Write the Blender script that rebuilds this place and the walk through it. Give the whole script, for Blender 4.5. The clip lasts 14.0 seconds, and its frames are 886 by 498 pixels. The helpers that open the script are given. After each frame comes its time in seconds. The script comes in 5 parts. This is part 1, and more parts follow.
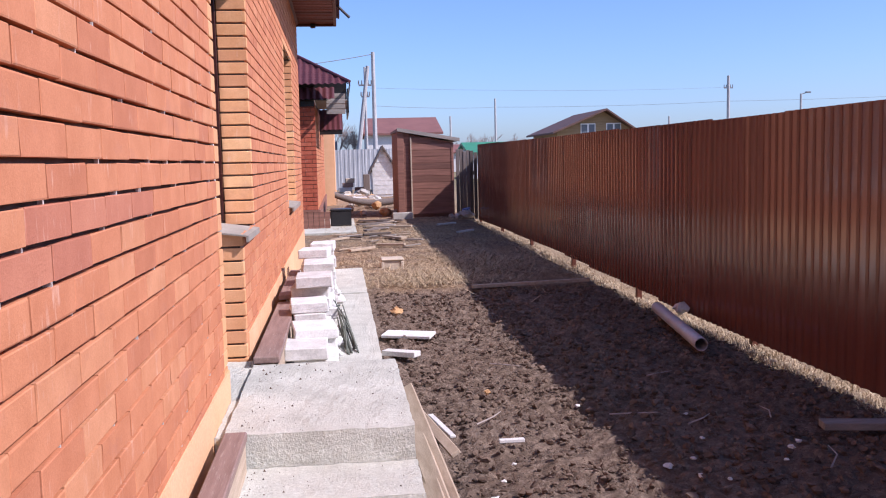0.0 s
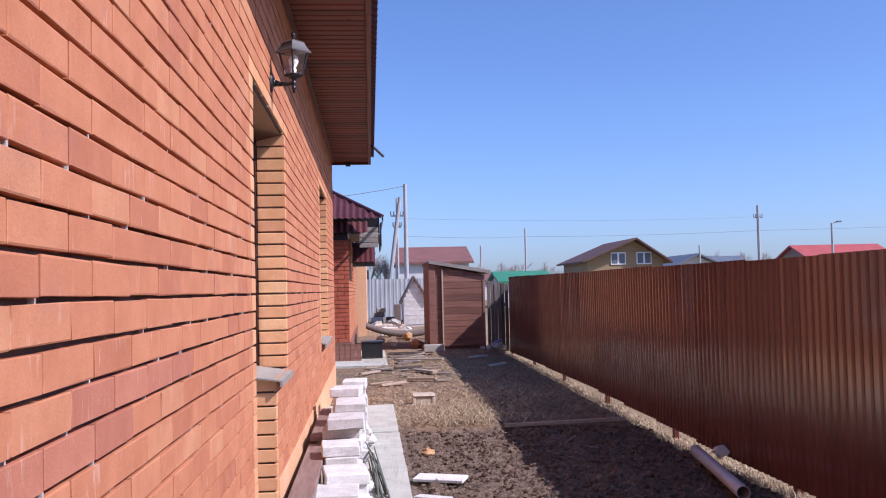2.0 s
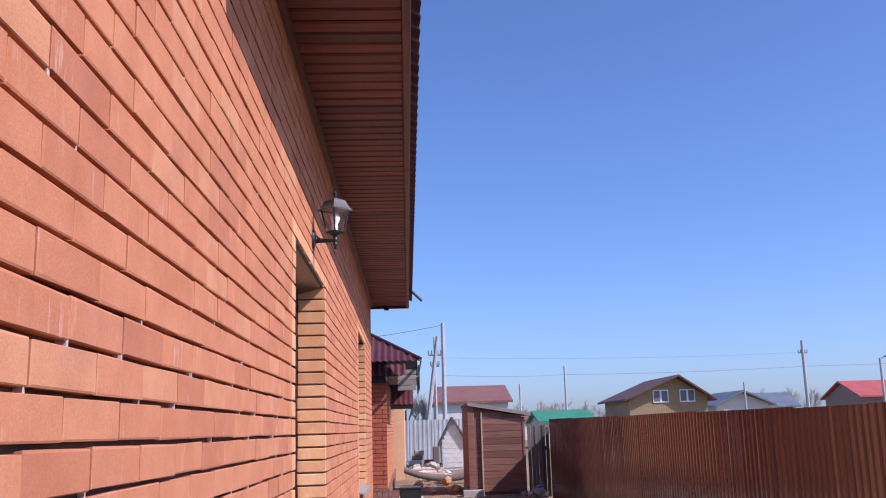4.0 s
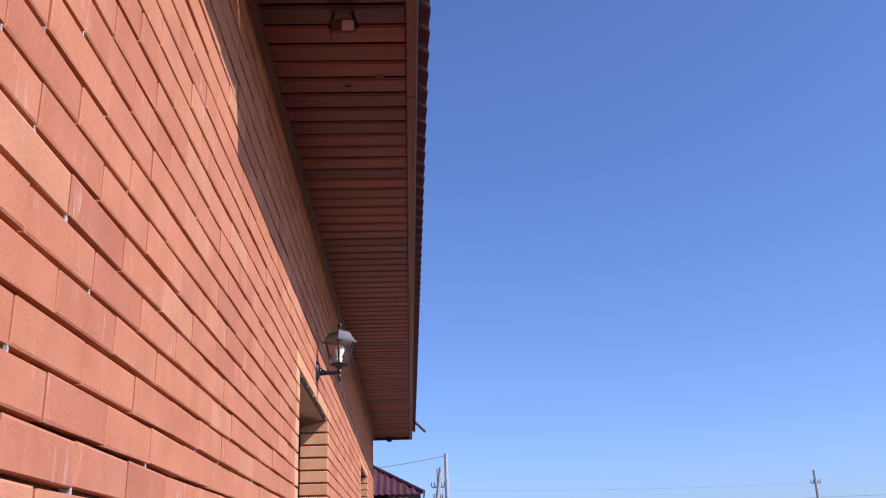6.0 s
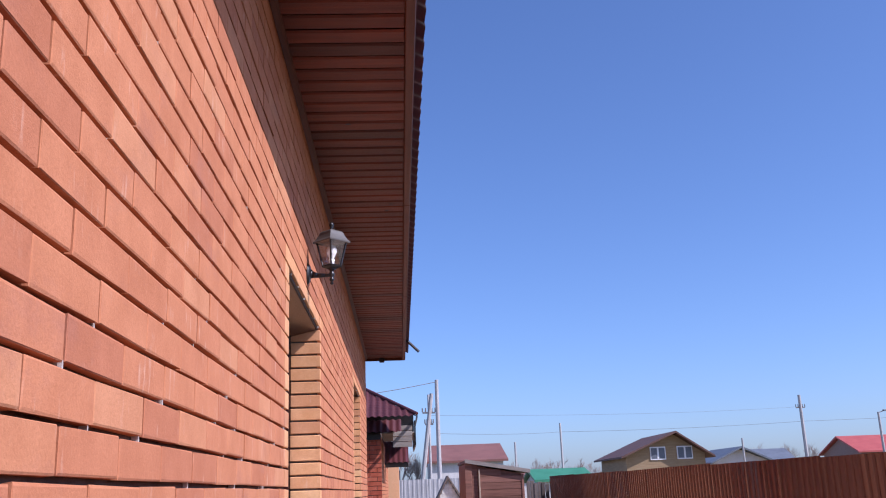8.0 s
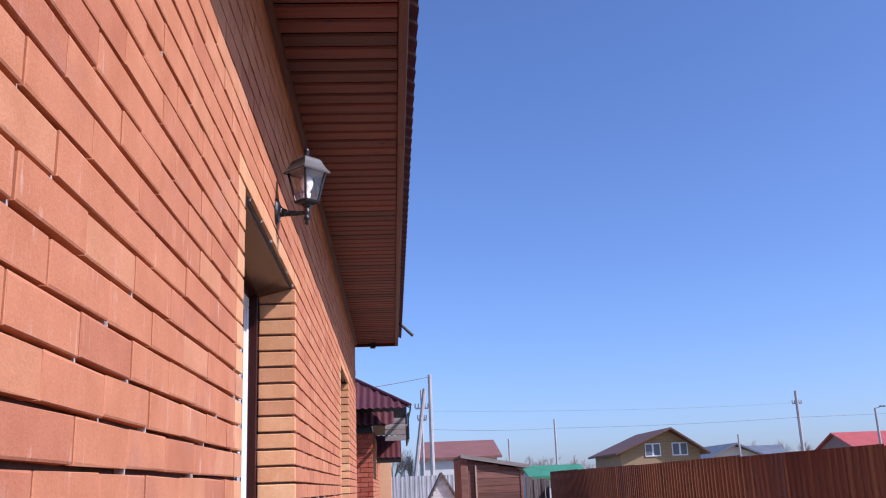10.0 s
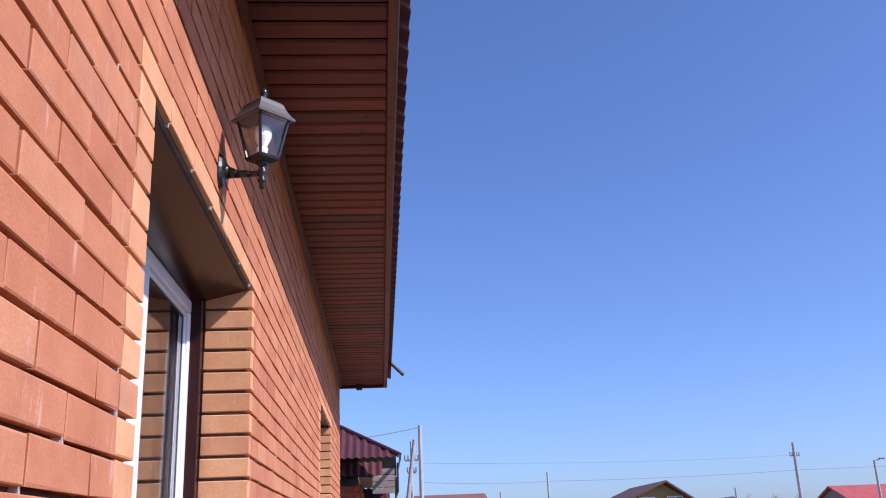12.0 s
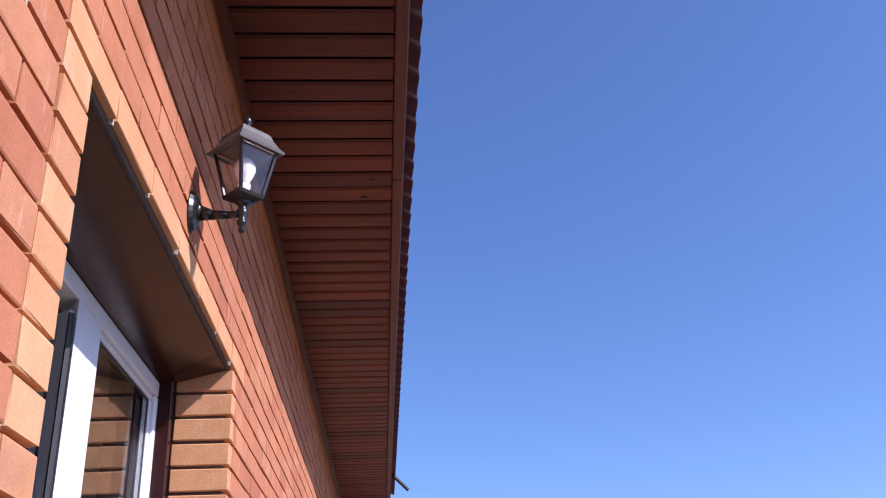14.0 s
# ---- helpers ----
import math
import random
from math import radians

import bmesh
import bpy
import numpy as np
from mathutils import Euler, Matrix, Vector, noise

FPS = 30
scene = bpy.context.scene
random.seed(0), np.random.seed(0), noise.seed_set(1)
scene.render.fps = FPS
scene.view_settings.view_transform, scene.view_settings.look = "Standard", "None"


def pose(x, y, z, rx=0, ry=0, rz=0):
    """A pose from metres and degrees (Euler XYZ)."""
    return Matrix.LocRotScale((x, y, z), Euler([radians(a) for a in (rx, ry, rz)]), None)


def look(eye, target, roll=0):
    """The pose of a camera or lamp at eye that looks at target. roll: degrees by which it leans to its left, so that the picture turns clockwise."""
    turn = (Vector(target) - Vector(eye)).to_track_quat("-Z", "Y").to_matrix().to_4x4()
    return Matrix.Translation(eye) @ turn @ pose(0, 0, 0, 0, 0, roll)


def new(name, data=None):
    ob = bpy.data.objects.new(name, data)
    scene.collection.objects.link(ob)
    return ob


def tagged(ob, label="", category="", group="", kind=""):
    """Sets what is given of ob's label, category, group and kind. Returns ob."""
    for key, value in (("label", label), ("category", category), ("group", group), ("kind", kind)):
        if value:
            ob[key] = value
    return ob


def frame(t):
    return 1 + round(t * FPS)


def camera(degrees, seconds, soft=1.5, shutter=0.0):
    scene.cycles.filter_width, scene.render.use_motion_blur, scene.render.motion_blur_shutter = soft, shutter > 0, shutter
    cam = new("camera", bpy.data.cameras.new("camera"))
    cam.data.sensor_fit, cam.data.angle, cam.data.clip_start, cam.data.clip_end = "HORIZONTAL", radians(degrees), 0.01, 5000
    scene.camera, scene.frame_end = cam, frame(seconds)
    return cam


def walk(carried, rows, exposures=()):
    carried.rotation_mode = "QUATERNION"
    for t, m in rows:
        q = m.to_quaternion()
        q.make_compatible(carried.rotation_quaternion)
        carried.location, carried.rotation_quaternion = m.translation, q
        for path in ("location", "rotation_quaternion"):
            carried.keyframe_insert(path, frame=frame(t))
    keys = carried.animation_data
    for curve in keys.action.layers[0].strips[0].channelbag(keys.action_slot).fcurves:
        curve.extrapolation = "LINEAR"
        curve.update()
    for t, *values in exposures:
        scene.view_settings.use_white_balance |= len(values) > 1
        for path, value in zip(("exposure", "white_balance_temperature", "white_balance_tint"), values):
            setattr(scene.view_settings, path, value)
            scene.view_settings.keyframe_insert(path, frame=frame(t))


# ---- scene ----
cam = camera(51.8, 14.0, soft=1.1)
METRES, EYE, TILT, LEAN, TURN = 3.2, 1.33, -5.5, 1.35, -6.45
ROWS = [
    (0.0, 0.0, 0.0, -0.0075, -0.0, 0.0, -0.0),
    (0.5, -0.002, -0.0004, -0.0007, 0.05, 0.91, -0.06),
    (1.0, -0.0033, -0.0027, 0.0085, 0.34, 3.12, -0.11),
    (1.5, -0.0043, -0.0058, 0.0158, 1.01, 5.66, -0.15),
    (2.0, -0.0057, -0.0066, 0.0220, 1.89, 7.98, -0.24),
    (2.5, -0.0074, -0.0101, 0.0292, 2.79, 10.16, -0.38),
    (3.0, -0.0075, -0.0142, 0.0356, 3.86, 12.65, -0.38),
    (5.5, -0.0096, -0.0274, 0.052, 4.51, 22.53, -0.0),
    (6.0, -0.011, -0.0259, 0.0517, 4.54, 24.54, 0.05),
    (6.5, -0.0157, -0.0173, 0.0453, 4.63, 24.63, 0.18),
    (7.0, -0.0274, -0.0047, 0.0388, 4.64, 22.98, 0.26),
    (7.5, -0.0359, 0.0303, 0.036, 4.04, 20.7, 0.46),
    (8.0, -0.0383, 0.1005, 0.0445, 3.96, 20.19, 0.43),
    (10.5, -0.0829, 0.4841, 0.0751, 3.44, 20.02, 0.55),
    (11.0, -0.1084, 0.5657, 0.0921, 3.36, 20.42, 0.47),
    (11.5, -0.1119, 0.6399, 0.0976, 2.61, 21.3, 0.69),
    (12.0, -0.1056, 0.7151, 0.1085, 2.87, 23.22, 0.65),
    (12.5, -0.1127, 0.7816, 0.1113, 3.05, 24.64, 0.52),
    (13.0, -0.1329, 0.8472, 0.1216, 2.99, 26.3, 0.56),
    (13.5, -0.1332, 0.877, 0.1287, 2.96, 28.11, 0.51),
    (14.0, -0.1264, 0.8777, 0.1297, 3.15, 30.59, 0.8),
]
walk(cam, [(t, pose(0, 0, EYE, TILT, LEAN, TURN) @ pose(METRES * x, METRES * y, METRES * z, 90 + pitch, roll, yaw)) for t, x, y, z, yaw, pitch, roll in ROWS],
     [(0.0, 0.36, 5820, 26), (1.0, 0.35, 5800, 26), (1.7, 0.21, 5700, 26), (13.0, 0.22, 5700, 26), (14.0, 0.32, 5700, 26)])

# ---- light ----
SUN = Vector((1.0, -0.5, 1.0)).normalized()
elev = math.asin(SUN.z)
world = bpy.data.worlds.new("sky")
scene.world = world
world.use_nodes = True
wn = world.node_tree.nodes
sky = wn.new("ShaderNodeTexSky")
sky.sky_type = "NISHITA"
sky.sun_disc = False
sky.sun_elevation = elev
sky.sun_rotation = math.atan2(SUN.x, SUN.y)
sky.altitude = 150
sky.air_density, sky.dust_density, sky.ozone_density = 0.9, 1.2, 7.0
wn["Background"].inputs["Strength"].default_value = 0.143
world.node_tree.links.new(sky.outputs[0], wn["Background"].inputs["Color"])
lamp = bpy.data.lights.new("sun", "SUN")
lamp.energy, lamp.angle, lamp.color = 4.9, radians(0.5), (1.0, 0.93, 0.83)
sun = new("sun", lamp)
sun.matrix_world = look((20, -10, 20), Vector((20, -10, 20)) - SUN)


# ---- materials ----
def nodes(name, rough=0.8, metal=0.0):
    m = bpy.data.materials.new(name)
    m.use_nodes = True
    t = m.node_tree
    b = t.nodes["Principled BSDF"]
    b.inputs["Roughness"].default_value = rough
    b.inputs["Metallic"].default_value = metal
    return m, t, b


def add(t, kind, **values):
    n = t.nodes.new(kind)
    for k, v in values.items():
        n.inputs[k.replace("_", " ")].default_value = v
    return n


def ramp(t, source, stops):
    r = t.nodes.new("ShaderNodeValToRGB")
    e = r.color_ramp.elements
    while len(e) < len(stops):
        e.new(0.5)
    for el, (p, c) in zip(e, stops):
        el.position, el.color = p, (*c, 1)
    t.links.new(source, r.inputs[0])
    return r.outputs[0]


def mix(t, a, b, fac, mode="MIX"):
    n = t.nodes.new("ShaderNodeMix")
    n.data_type, n.blend_type = "RGBA", mode
    for sock, v in ((n.inputs[0], fac), (n.inputs[6], a), (n.inputs[7], b)):
        if hasattr(v, "is_linked"):
            t.links.new(v, sock)
        elif isinstance(v, tuple):
            sock.default_value = (*v, 1)
        else:
            sock.default_value = v
    return n.outputs[2]


def coords(t, stretch=(1, 1, 1), own=False):
    c = t.nodes.new("ShaderNodeTexCoord")
    m = t.nodes.new("ShaderNodeMapping")
    m.inputs["Scale"].default_value = stretch
    if own:
        t.links.new(c.outputs["Object"], m.inputs[0])
    else:
        g = t.nodes.new("ShaderNodeNewGeometry")
        t.links.new(g.outputs["Position"], m.inputs[0])
    return m.outputs[0]


def noise_tex(t, vec, scale, detail=4.0, rough=0.6):
    n = add(t, "ShaderNodeTexNoise", Scale=scale, Detail=detail, Roughness=rough)
    t.links.new(vec, n.inputs["Vector"])
    return n.outputs["Fac"]


def bump(t, b, height, strength, dist):
    n = add(t, "ShaderNodeBump", Strength=strength, Distance=dist)
    t.links.new(height, n.inputs["Height"])
    t.links.new(n.outputs[0], b.inputs["Normal"])


def surface(name, dark, light, rough=0.8, scale=6.0, fine=60.0, relief=0.3, depth=0.004, stretch=(1, 1, 1), metal=0.0, vary=0.0, island=0.0, fleck=None, fleck_at=0.68, grain=0.55):
    """Two scales of colour variation, fine relief, and if asked a shift from piece to piece."""
    m, t, b = nodes(name, rough, metal)
    v = coords(t, stretch)
    big = noise_tex(t, v, scale)
    small = noise_tex(t, v, fine, 5.0, 0.7)
    col = ramp(t, big, [(0.3, dark), (0.7, light)])
    col = mix(t, col, ramp(t, small, [(0.25, (0.55, 0.55, 0.55)), (0.75, (1.25, 1.25, 1.25))]), grain, "MULTIPLY")
    if vary or island:
        if vary:
            o = t.nodes.new("ShaderNodeObjectInfo").outputs["Random"]
            amount = vary
        else:
            o = t.nodes.new("ShaderNodeNewGeometry").outputs["Random Per Island"]
            amount = island
        col = mix(t, col, ramp(t, o, [(0.0, (1 - amount,) * 3), (0.55, (1, 1, 1)), (1.0, (1 + amount * 0.6, 1 + amount * 0.8, 1 + amount))]), 1.0, "MULTIPLY")
    if fleck:
        f = noise_tex(t, v, scale * 2.7, 6.0, 0.75)
        col = mix(t, col, fleck, ramp(t, f, [(fleck_at, (0, 0, 0)), (fleck_at + 0.1, (1, 1, 1))]))
    t.links.new(col, b.inputs["Base Color"])
    sp = 0.12 * min(1.0, grain / 0.55)
    r = ramp(t, small, [(0.2, (max(rough - sp, 0.02),) * 3), (0.8, (min(rough + sp, 1),) * 3)])
    t.links.new(r, b.inputs["Roughness"])
    if relief:
        bump(t, b, small, relief, depth)
    return m


def brick_material(name, dark, light, rest):
    """Fired clay: colour shifts brick by brick, fine sand, pale upright lime scratches."""
    m, t, b = nodes(name, 0.85)
    v = coords(t)
    big = noise_tex(t, v, 9.0, 4.0)
    small = noise_tex(t, v, 160.0, 4.0, 0.7)
    col = ramp(t, big, [(0.3, dark), (0.7, light)])
    if rest:
        pick = t.nodes.new("ShaderNodeNewGeometry").outputs["Random Per Island"]
    else:
        pick = t.nodes.new("ShaderNodeObjectInfo").outputs["Random"]
    col = mix(t, col, ramp(t, pick, [(0.0, (0.86, 0.80, 0.82)), (0.2, (0.97, 0.94, 0.93)), (0.8, (1.03, 1.04, 1.02)), (1.0, (1.07, 1.2, 1.22))]), 1.0, "MULTIPLY")
    col = mix(t, col, ramp(t, small, [(0.2, (0.8, 0.78, 0.76)), (0.8, (1.12, 1.12, 1.12))]), 0.7, "MULTIPLY")
    streak = noise_tex(t, coords(t, (60, 60, 9)), 1.0, 3.0, 0.6)
    patch = noise_tex(t, coords(t, (7, 7, 11)), 1.0, 3.0)
    sm = ramp(t, streak, [(0.56, (0, 0, 0)), (0.68, (1, 1, 1))])
    pm = ramp(t, patch, [(0.50, (0, 0, 0)), (0.66, (0.5, 0.5, 0.5))])
    col = mix(t, col, (0.68, 0.44, 0.32), mix(t, sm, pm, 1.0, "MULTIPLY"))
    soot = noise_tex(t, coords(t, (2.5, 2.5, 5)), 1.0, 5.0, 0.7)
    col = mix(t, col, (0.33, 0.15, 0.12), ramp(t, soot, [(0.58, (0, 0, 0)), (0.8, (0.5, 0.5, 0.5))]))
    t.links.new(col, b.inputs["Base Color"])
    pits = noise_tex(t, v, 45.0, 6.0, 0.75)
    h = mix(t, small, pits, 0.5)
    bump(t, b, h, 0.45, 0.005)
    return m


RED = ((0.48, 0.186, 0.090), (0.575, 0.239, 0.122))
YEL = ((0.62, 0.294, 0.132), (0.70, 0.366, 0.188))
M_BRICK = brick_material("red_brick", *RED, False)
M_BRICKS = brick_material("red_brick_rest", *RED, True)
M_BRICKN = brick_material("deep_red_brick", (0.37, 0.085, 0.045), (0.47, 0.125, 0.07), True)
M_BRICKD = brick_material("mauve_brick", (0.43, 0.163, 0.096), (0.50, 0.202, 0.120), True)
M_YBRICK = brick_material("yellow_brick", *YEL, False)
M_YBRICKS = brick_material("yellow_brick_rest", *YEL, True)
M_PLUG = surface("pale_mortar", (0.42, 0.38, 0.34), (0.56, 0.52, 0.48), 0.95, 8, 120, 0.4, 0.003)
M_MORTAR = surface("mortar", (0.075, 0.048, 0.036), (0.13, 0.09, 0.07), 0.95, 8, 120, 0.6, 0.004)
M_PLINTH = surface("peach_plaster", (0.72, 0.40, 0.205), (0.80, 0.47, 0.26), 0.85, 3, 90, 0.2, 0.003)
M_CONC = surface("concrete", (0.46, 0.455, 0.385), (0.61, 0.605, 0.52), 0.92, 4, 80, 0.9, 0.010, fleck=(0.24, 0.23, 0.20), fleck_at=0.68, grain=0.45)
M_SOFFIT = surface("stained_pine", (0.088, 0.0140, 0.0050), (0.170, 0.032, 0.0110), 0.42, 5, 40, 0.25, 0.003, (0.5, 9, 3), vary=0.5, fleck=(0.035, 0.010, 0.005), fleck_at=0.64)
M_FASCIA = surface("stained_fascia", (0.085, 0.026, 0.014), (0.15, 0.050, 0.027), 0.42, 5, 40, 0.15, 0.002, (8, 0.6, 8))
M_TRIM = surface("brown_trim_metal", (0.034, 0.0105, 0.0085), (0.044, 0.014, 0.011), 0.2, 3, 30, 0.0, 0.002, grain=0.12)
M_FENCE = surface("brown_fence_metal", (0.134, 0.044, 0.029), (0.170, 0.058, 0.039), 0.15, 1.1, 9, 0.04, 0.002, (1, 4.0, 0.25), grain=0.22)
M_TILE = surface("wine_roof_metal", (0.085, 0.025, 0.028), (0.13, 0.04, 0.042), 0.38, 3, 30, 0.06, 0.002)
M_BLACK = surface("black_lantern_metal", (0.012, 0.012, 0.013), (0.022, 0.021, 0.021), 0.32, 12, 90, 0.2, 0.001)
# the lantern's black metal made paler, sunlight on the roof put into the colour
M_CAP = surface("sunlit_black_lantern_roof", (0.105, 0.10, 0.095), (0.14, 0.135, 0.13), 0.42, 12, 90, 0.2, 0.001)
M_WHITE = surface("white_plastic", (0.76, 0.77, 0.78), (0.82, 0.82, 0.82), 0.3, 3, 30, 0.0, 0.001, grain=0.06)
M_RUBBER = surface("dark_seal", (0.03, 0.03, 0.032), (0.05, 0.05, 0.052), 0.6, 10, 50, 0.1, 0.001)
M_BULB = surface("bulb_opal", (0.80, 0.80, 0.79), (0.84, 0.84, 0.83), 0.25, 3, 20, 0.0, grain=0.0)
M_STEEL = surface("grey_steel", (0.30, 0.31, 0.32), (0.42, 0.43, 0.44), 0.45, 5, 40, 0.1, 0.001, metal=0.6)
M_STONE = surface("pale_stone", (0.36, 0.33, 0.29), (0.46, 0.43, 0.38), 0.85, 6, 60, 0.3, 0.004)
M_BEIGE = surface("beige_concrete", (0.44, 0.36, 0.27), (0.58, 0.49, 0.38), 0.9, 7, 60, 0.5, 0.005)
# salmon reflection of the brick wall, painted as the lens colour
M_LENS = surface("brick_reflecting_lens", (0.50, 0.26, 0.18), (0.58, 0.32, 0.23), 0.35, 6, 60, 0.0)
M_SILL = surface("grey_sill", (0.25, 0.21, 0.17), (0.33, 0.285, 0.235), 0.9, 6, 60, 0.2, 0.002)
M_WOODR = surface("red_painted_wood", (0.19, 0.115, 0.090), (0.30, 0.20, 0.165), 0.65, 4, 40, 0.4, 0.003, (9, 0.8, 9), fleck=(0.33, 0.26, 0.22), fleck_at=0.56)
M_ASH = surface("silvered_timber", (0.26, 0.225, 0.19), (0.38, 0.335, 0.29), 0.85, 4, 40, 0.3, 0.003, (1, 9, 9), vary=0.25)
M_OLDW = surface("dark_old_timber", (0.055, 0.038, 0.031), (0.115, 0.082, 0.067), 0.85, 4, 40, 0.4, 0.003, (9, 9, 0.8), vary=0.4)
M_RAW = surface("raw_timber", (0.37, 0.28, 0.19), (0.52, 0.41, 0.30), 0.8, 4, 40, 0.3, 0.003, (8, 0.8, 8))
M_GREYW = surface("weathered_timber", (0.105, 0.08, 0.066), (0.19, 0.15, 0.125), 0.85, 4, 40, 0.4, 0.003, (9, 9, 0.8), vary=0.35)
M_SHED = surface("shed_timber", (0.16, 0.066, 0.042), (0.28, 0.122, 0.08), 0.72, 3, 30, 0.35, 0.003, (0.8, 9, 9), vary=0.3, fleck=(0.36, 0.25, 0.19), fleck_at=0.74)
M_LIME = surface("white_block", (0.56, 0.54, 0.49), (0.74, 0.72, 0.68), 0.92, 9, 70, 0.5, 0.006, vary=0.12, fleck=(0.42, 0.30, 0.25), fleck_at=0.70)
M_PIPE = surface("grey_pipe", (0.50, 0.45, 0.44), (0.60, 0.55, 0.54), 0.4, 4, 50, 0.1, 0.001)
M_GALV = surface("galvanised_sheet", (0.42, 0.42, 0.415), (0.54, 0.54, 0.53), 0.55, 1, 20, 0.1, 0.002, metal=0.3)
M_POLE = surface("pole_concrete", (0.36, 0.36, 0.36), (0.48, 0.47, 0.46), 0.9, 2, 30, 0.2, 0.004)
M_WIRE = surface("wire", (0.14, 0.14, 0.15), (0.19, 0.19, 0.20), 0.6, 2, 10, 0.0)
M_TAN = surface("tan_boarding", (0.28, 0.19, 0.10), (0.38, 0.27, 0.15), 0.8, 1, 12, 0.1, 0.004, (1, 1, 8))
M_BROOF = surface("brown_roof", (0.20, 0.085, 0.066), (0.26, 0.115, 0.09), 0.6, 1, 12, 0.1, 0.004)
M_DROOF = surface("dark_brown_roof", (0.10, 0.052, 0.040), (0.15, 0.075, 0.058), 0.7, 1, 12, 0.1, 0.004)
M_RROOF = surface("red_roof", (0.40, 0.075, 0.065), (0.48, 0.11, 0.09), 0.55, 1, 12, 0.1, 0.004)
M_GROOF = surface("green_roof", (0.035, 0.20, 0.10), (0.06, 0.27, 0.15), 0.5, 1, 12, 0.1, 0.004)
M_BLUE = surface("slate_roof", (0.11, 0.13, 0.16), (0.16, 0.185, 0.22), 0.55, 1, 12, 0.1, 0.004)
M_PALE = surface("pale_wall", (0.60, 0.58, 0.55), (0.70, 0.68, 0.65), 0.85, 1, 12, 0.1, 0.004)
M_TWIG = surface("twig", (0.32, 0.26, 0.23), (0.42, 0.36, 0.32), 0.9, 3, 20, 0.0)
M_REED = surface("green_strip", (0.09, 0.10, 0.075), (0.17, 0.18, 0.14), 0.7, 9, 40, 0.1, 0.001)
M_STRAW = surface("dry_grass", (0.36, 0.25, 0.14), (0.58, 0.45, 0.28), 0.9, 2, 30, 0.0, island=0.4)
M_ORANGE = surface("clay_lump", (0.44, 0.22, 0.09), (0.58, 0.36, 0.17), 0.85, 9, 50, 0.4, 0.004)
M_BLUEB = surface("blue_film", (0.10, 0.16, 0.42), (0.22, 0.28, 0.52), 0.4, 6, 30, 0.3, 0.004)
M_SOILC = surface("soil_clods", (0.09, 0.061, 0.045), (0.21, 0.148, 0.108), 0.97, 5, 70, 0.7, 0.01, island=0.3)


def glass_material(name, tint, rough=0.0):
    m, t, b = nodes(name, rough)
    b.inputs["Base Color"].default_value = (*tint, 1)
    b.inputs["Transmission Weight"].default_value = 1.0
    b.inputs["IOR"].default_value = 1.45
    return m


M_GLASS = glass_material("window_glass", (0.82, 0.86, 0.86))
M_LGLASS = glass_material("lantern_glass", (0.86, 0.86, 0.87), 0.03)


def ground_material():
    """Dug dark soil near the house, trampled straw past the cross board, a paler tan strip along the fence."""
    m, t, b = nodes("soil_and_straw", 0.96)
    v = coords(t)
    big = noise_tex(t, v, 1.3, 5.0)
    mid = noise_tex(t, v, 18.0, 6.0, 0.72)
    small = noise_tex(t, v, 90.0, 5.0, 0.75)
    soil = ramp(t, mid, [(0.30, (0.066, 0.045, 0.032)), (0.50, (0.190, 0.134, 0.097)), (0.70, (0.360, 0.270, 0.200))])
    soil = mix(t, soil, ramp(t, small, [(0.2, (0.6, 0.6, 0.6)), (0.8, (1.4, 1.4, 1.4))]), 0.8, "MULTIPLY")
    dry = ramp(t, big, [(0.4, (0, 0, 0)), (0.7, (1, 1, 1))])
    soil = mix(t, soil, (0.30, 0.235, 0.185), mix(t, dry, (0.35, 0.35, 0.35), 1.0, "MULTIPLY"))
    specks = noise_tex(t, v, 55.0, 3.0, 0.6)
    soil = mix(t, soil, (0.40, 0.34, 0.27), ramp(t, specks, [(0.64, (0, 0, 0)), (0.72, (0.8, 0.8, 0.8))]))
    straw_n = noise_tex(t, coords(t, (30, 9, 10)), 1.0, 6.0, 0.75)
    straw = ramp(t, straw_n, [(0.3, (0.12, 0.078, 0.050)), (0.5, (0.31, 0.21, 0.125)), (0.72, (0.58, 0.43, 0.27))])
    patch = noise_tex(t, v, 2.2, 5.0, 0.65)
    straw = mix(t, straw, soil, ramp(t, patch, [(0.45, (0, 0, 0)), (0.62, (0.85, 0.85, 0.85))]))
    sep = t.nodes.new("ShaderNodeSeparateXYZ")
    g = t.nodes.new("ShaderNodeNewGeometry")
    t.links.new(g.outputs["Position"], sep.inputs[0])

    def above(sock, at, width, wobble=0.5):
        a = t.nodes.new("ShaderNodeMath")
        a.operation = "MULTIPLY_ADD"
        t.links.new(mid, a.inputs[0])
        a.inputs[1].default_value = wobble
        t.links.new(sock, a.inputs[2])
        r = t.nodes.new("ShaderNodeMapRange")
        t.links.new(a.outputs[0], r.inputs[0])
        r.inputs[1].default_value, r.inputs[2].default_value = at, at + width
        return r.outputs[0]

    col = mix(t, soil, straw, above(sep.outputs[1], 9.1, 0.25))
    strip = above(sep.outputs[0], 2.76, 0.08, 0.22)
    col = mix(t, col, mix(t, straw, (0.40, 0.31, 0.18), 0.5), strip)
    far = above(sep.outputs[1], 34.0, 14.0)
    col = mix(t, col, (0.22, 0.18, 0.10), far)
    t.links.new(col, b.inputs["Base Color"])
    h = mix(t, mid, small, 0.45)
    bump(t, b, h, 1.0, 0.045)
    return m


M_GROUND = ground_material()

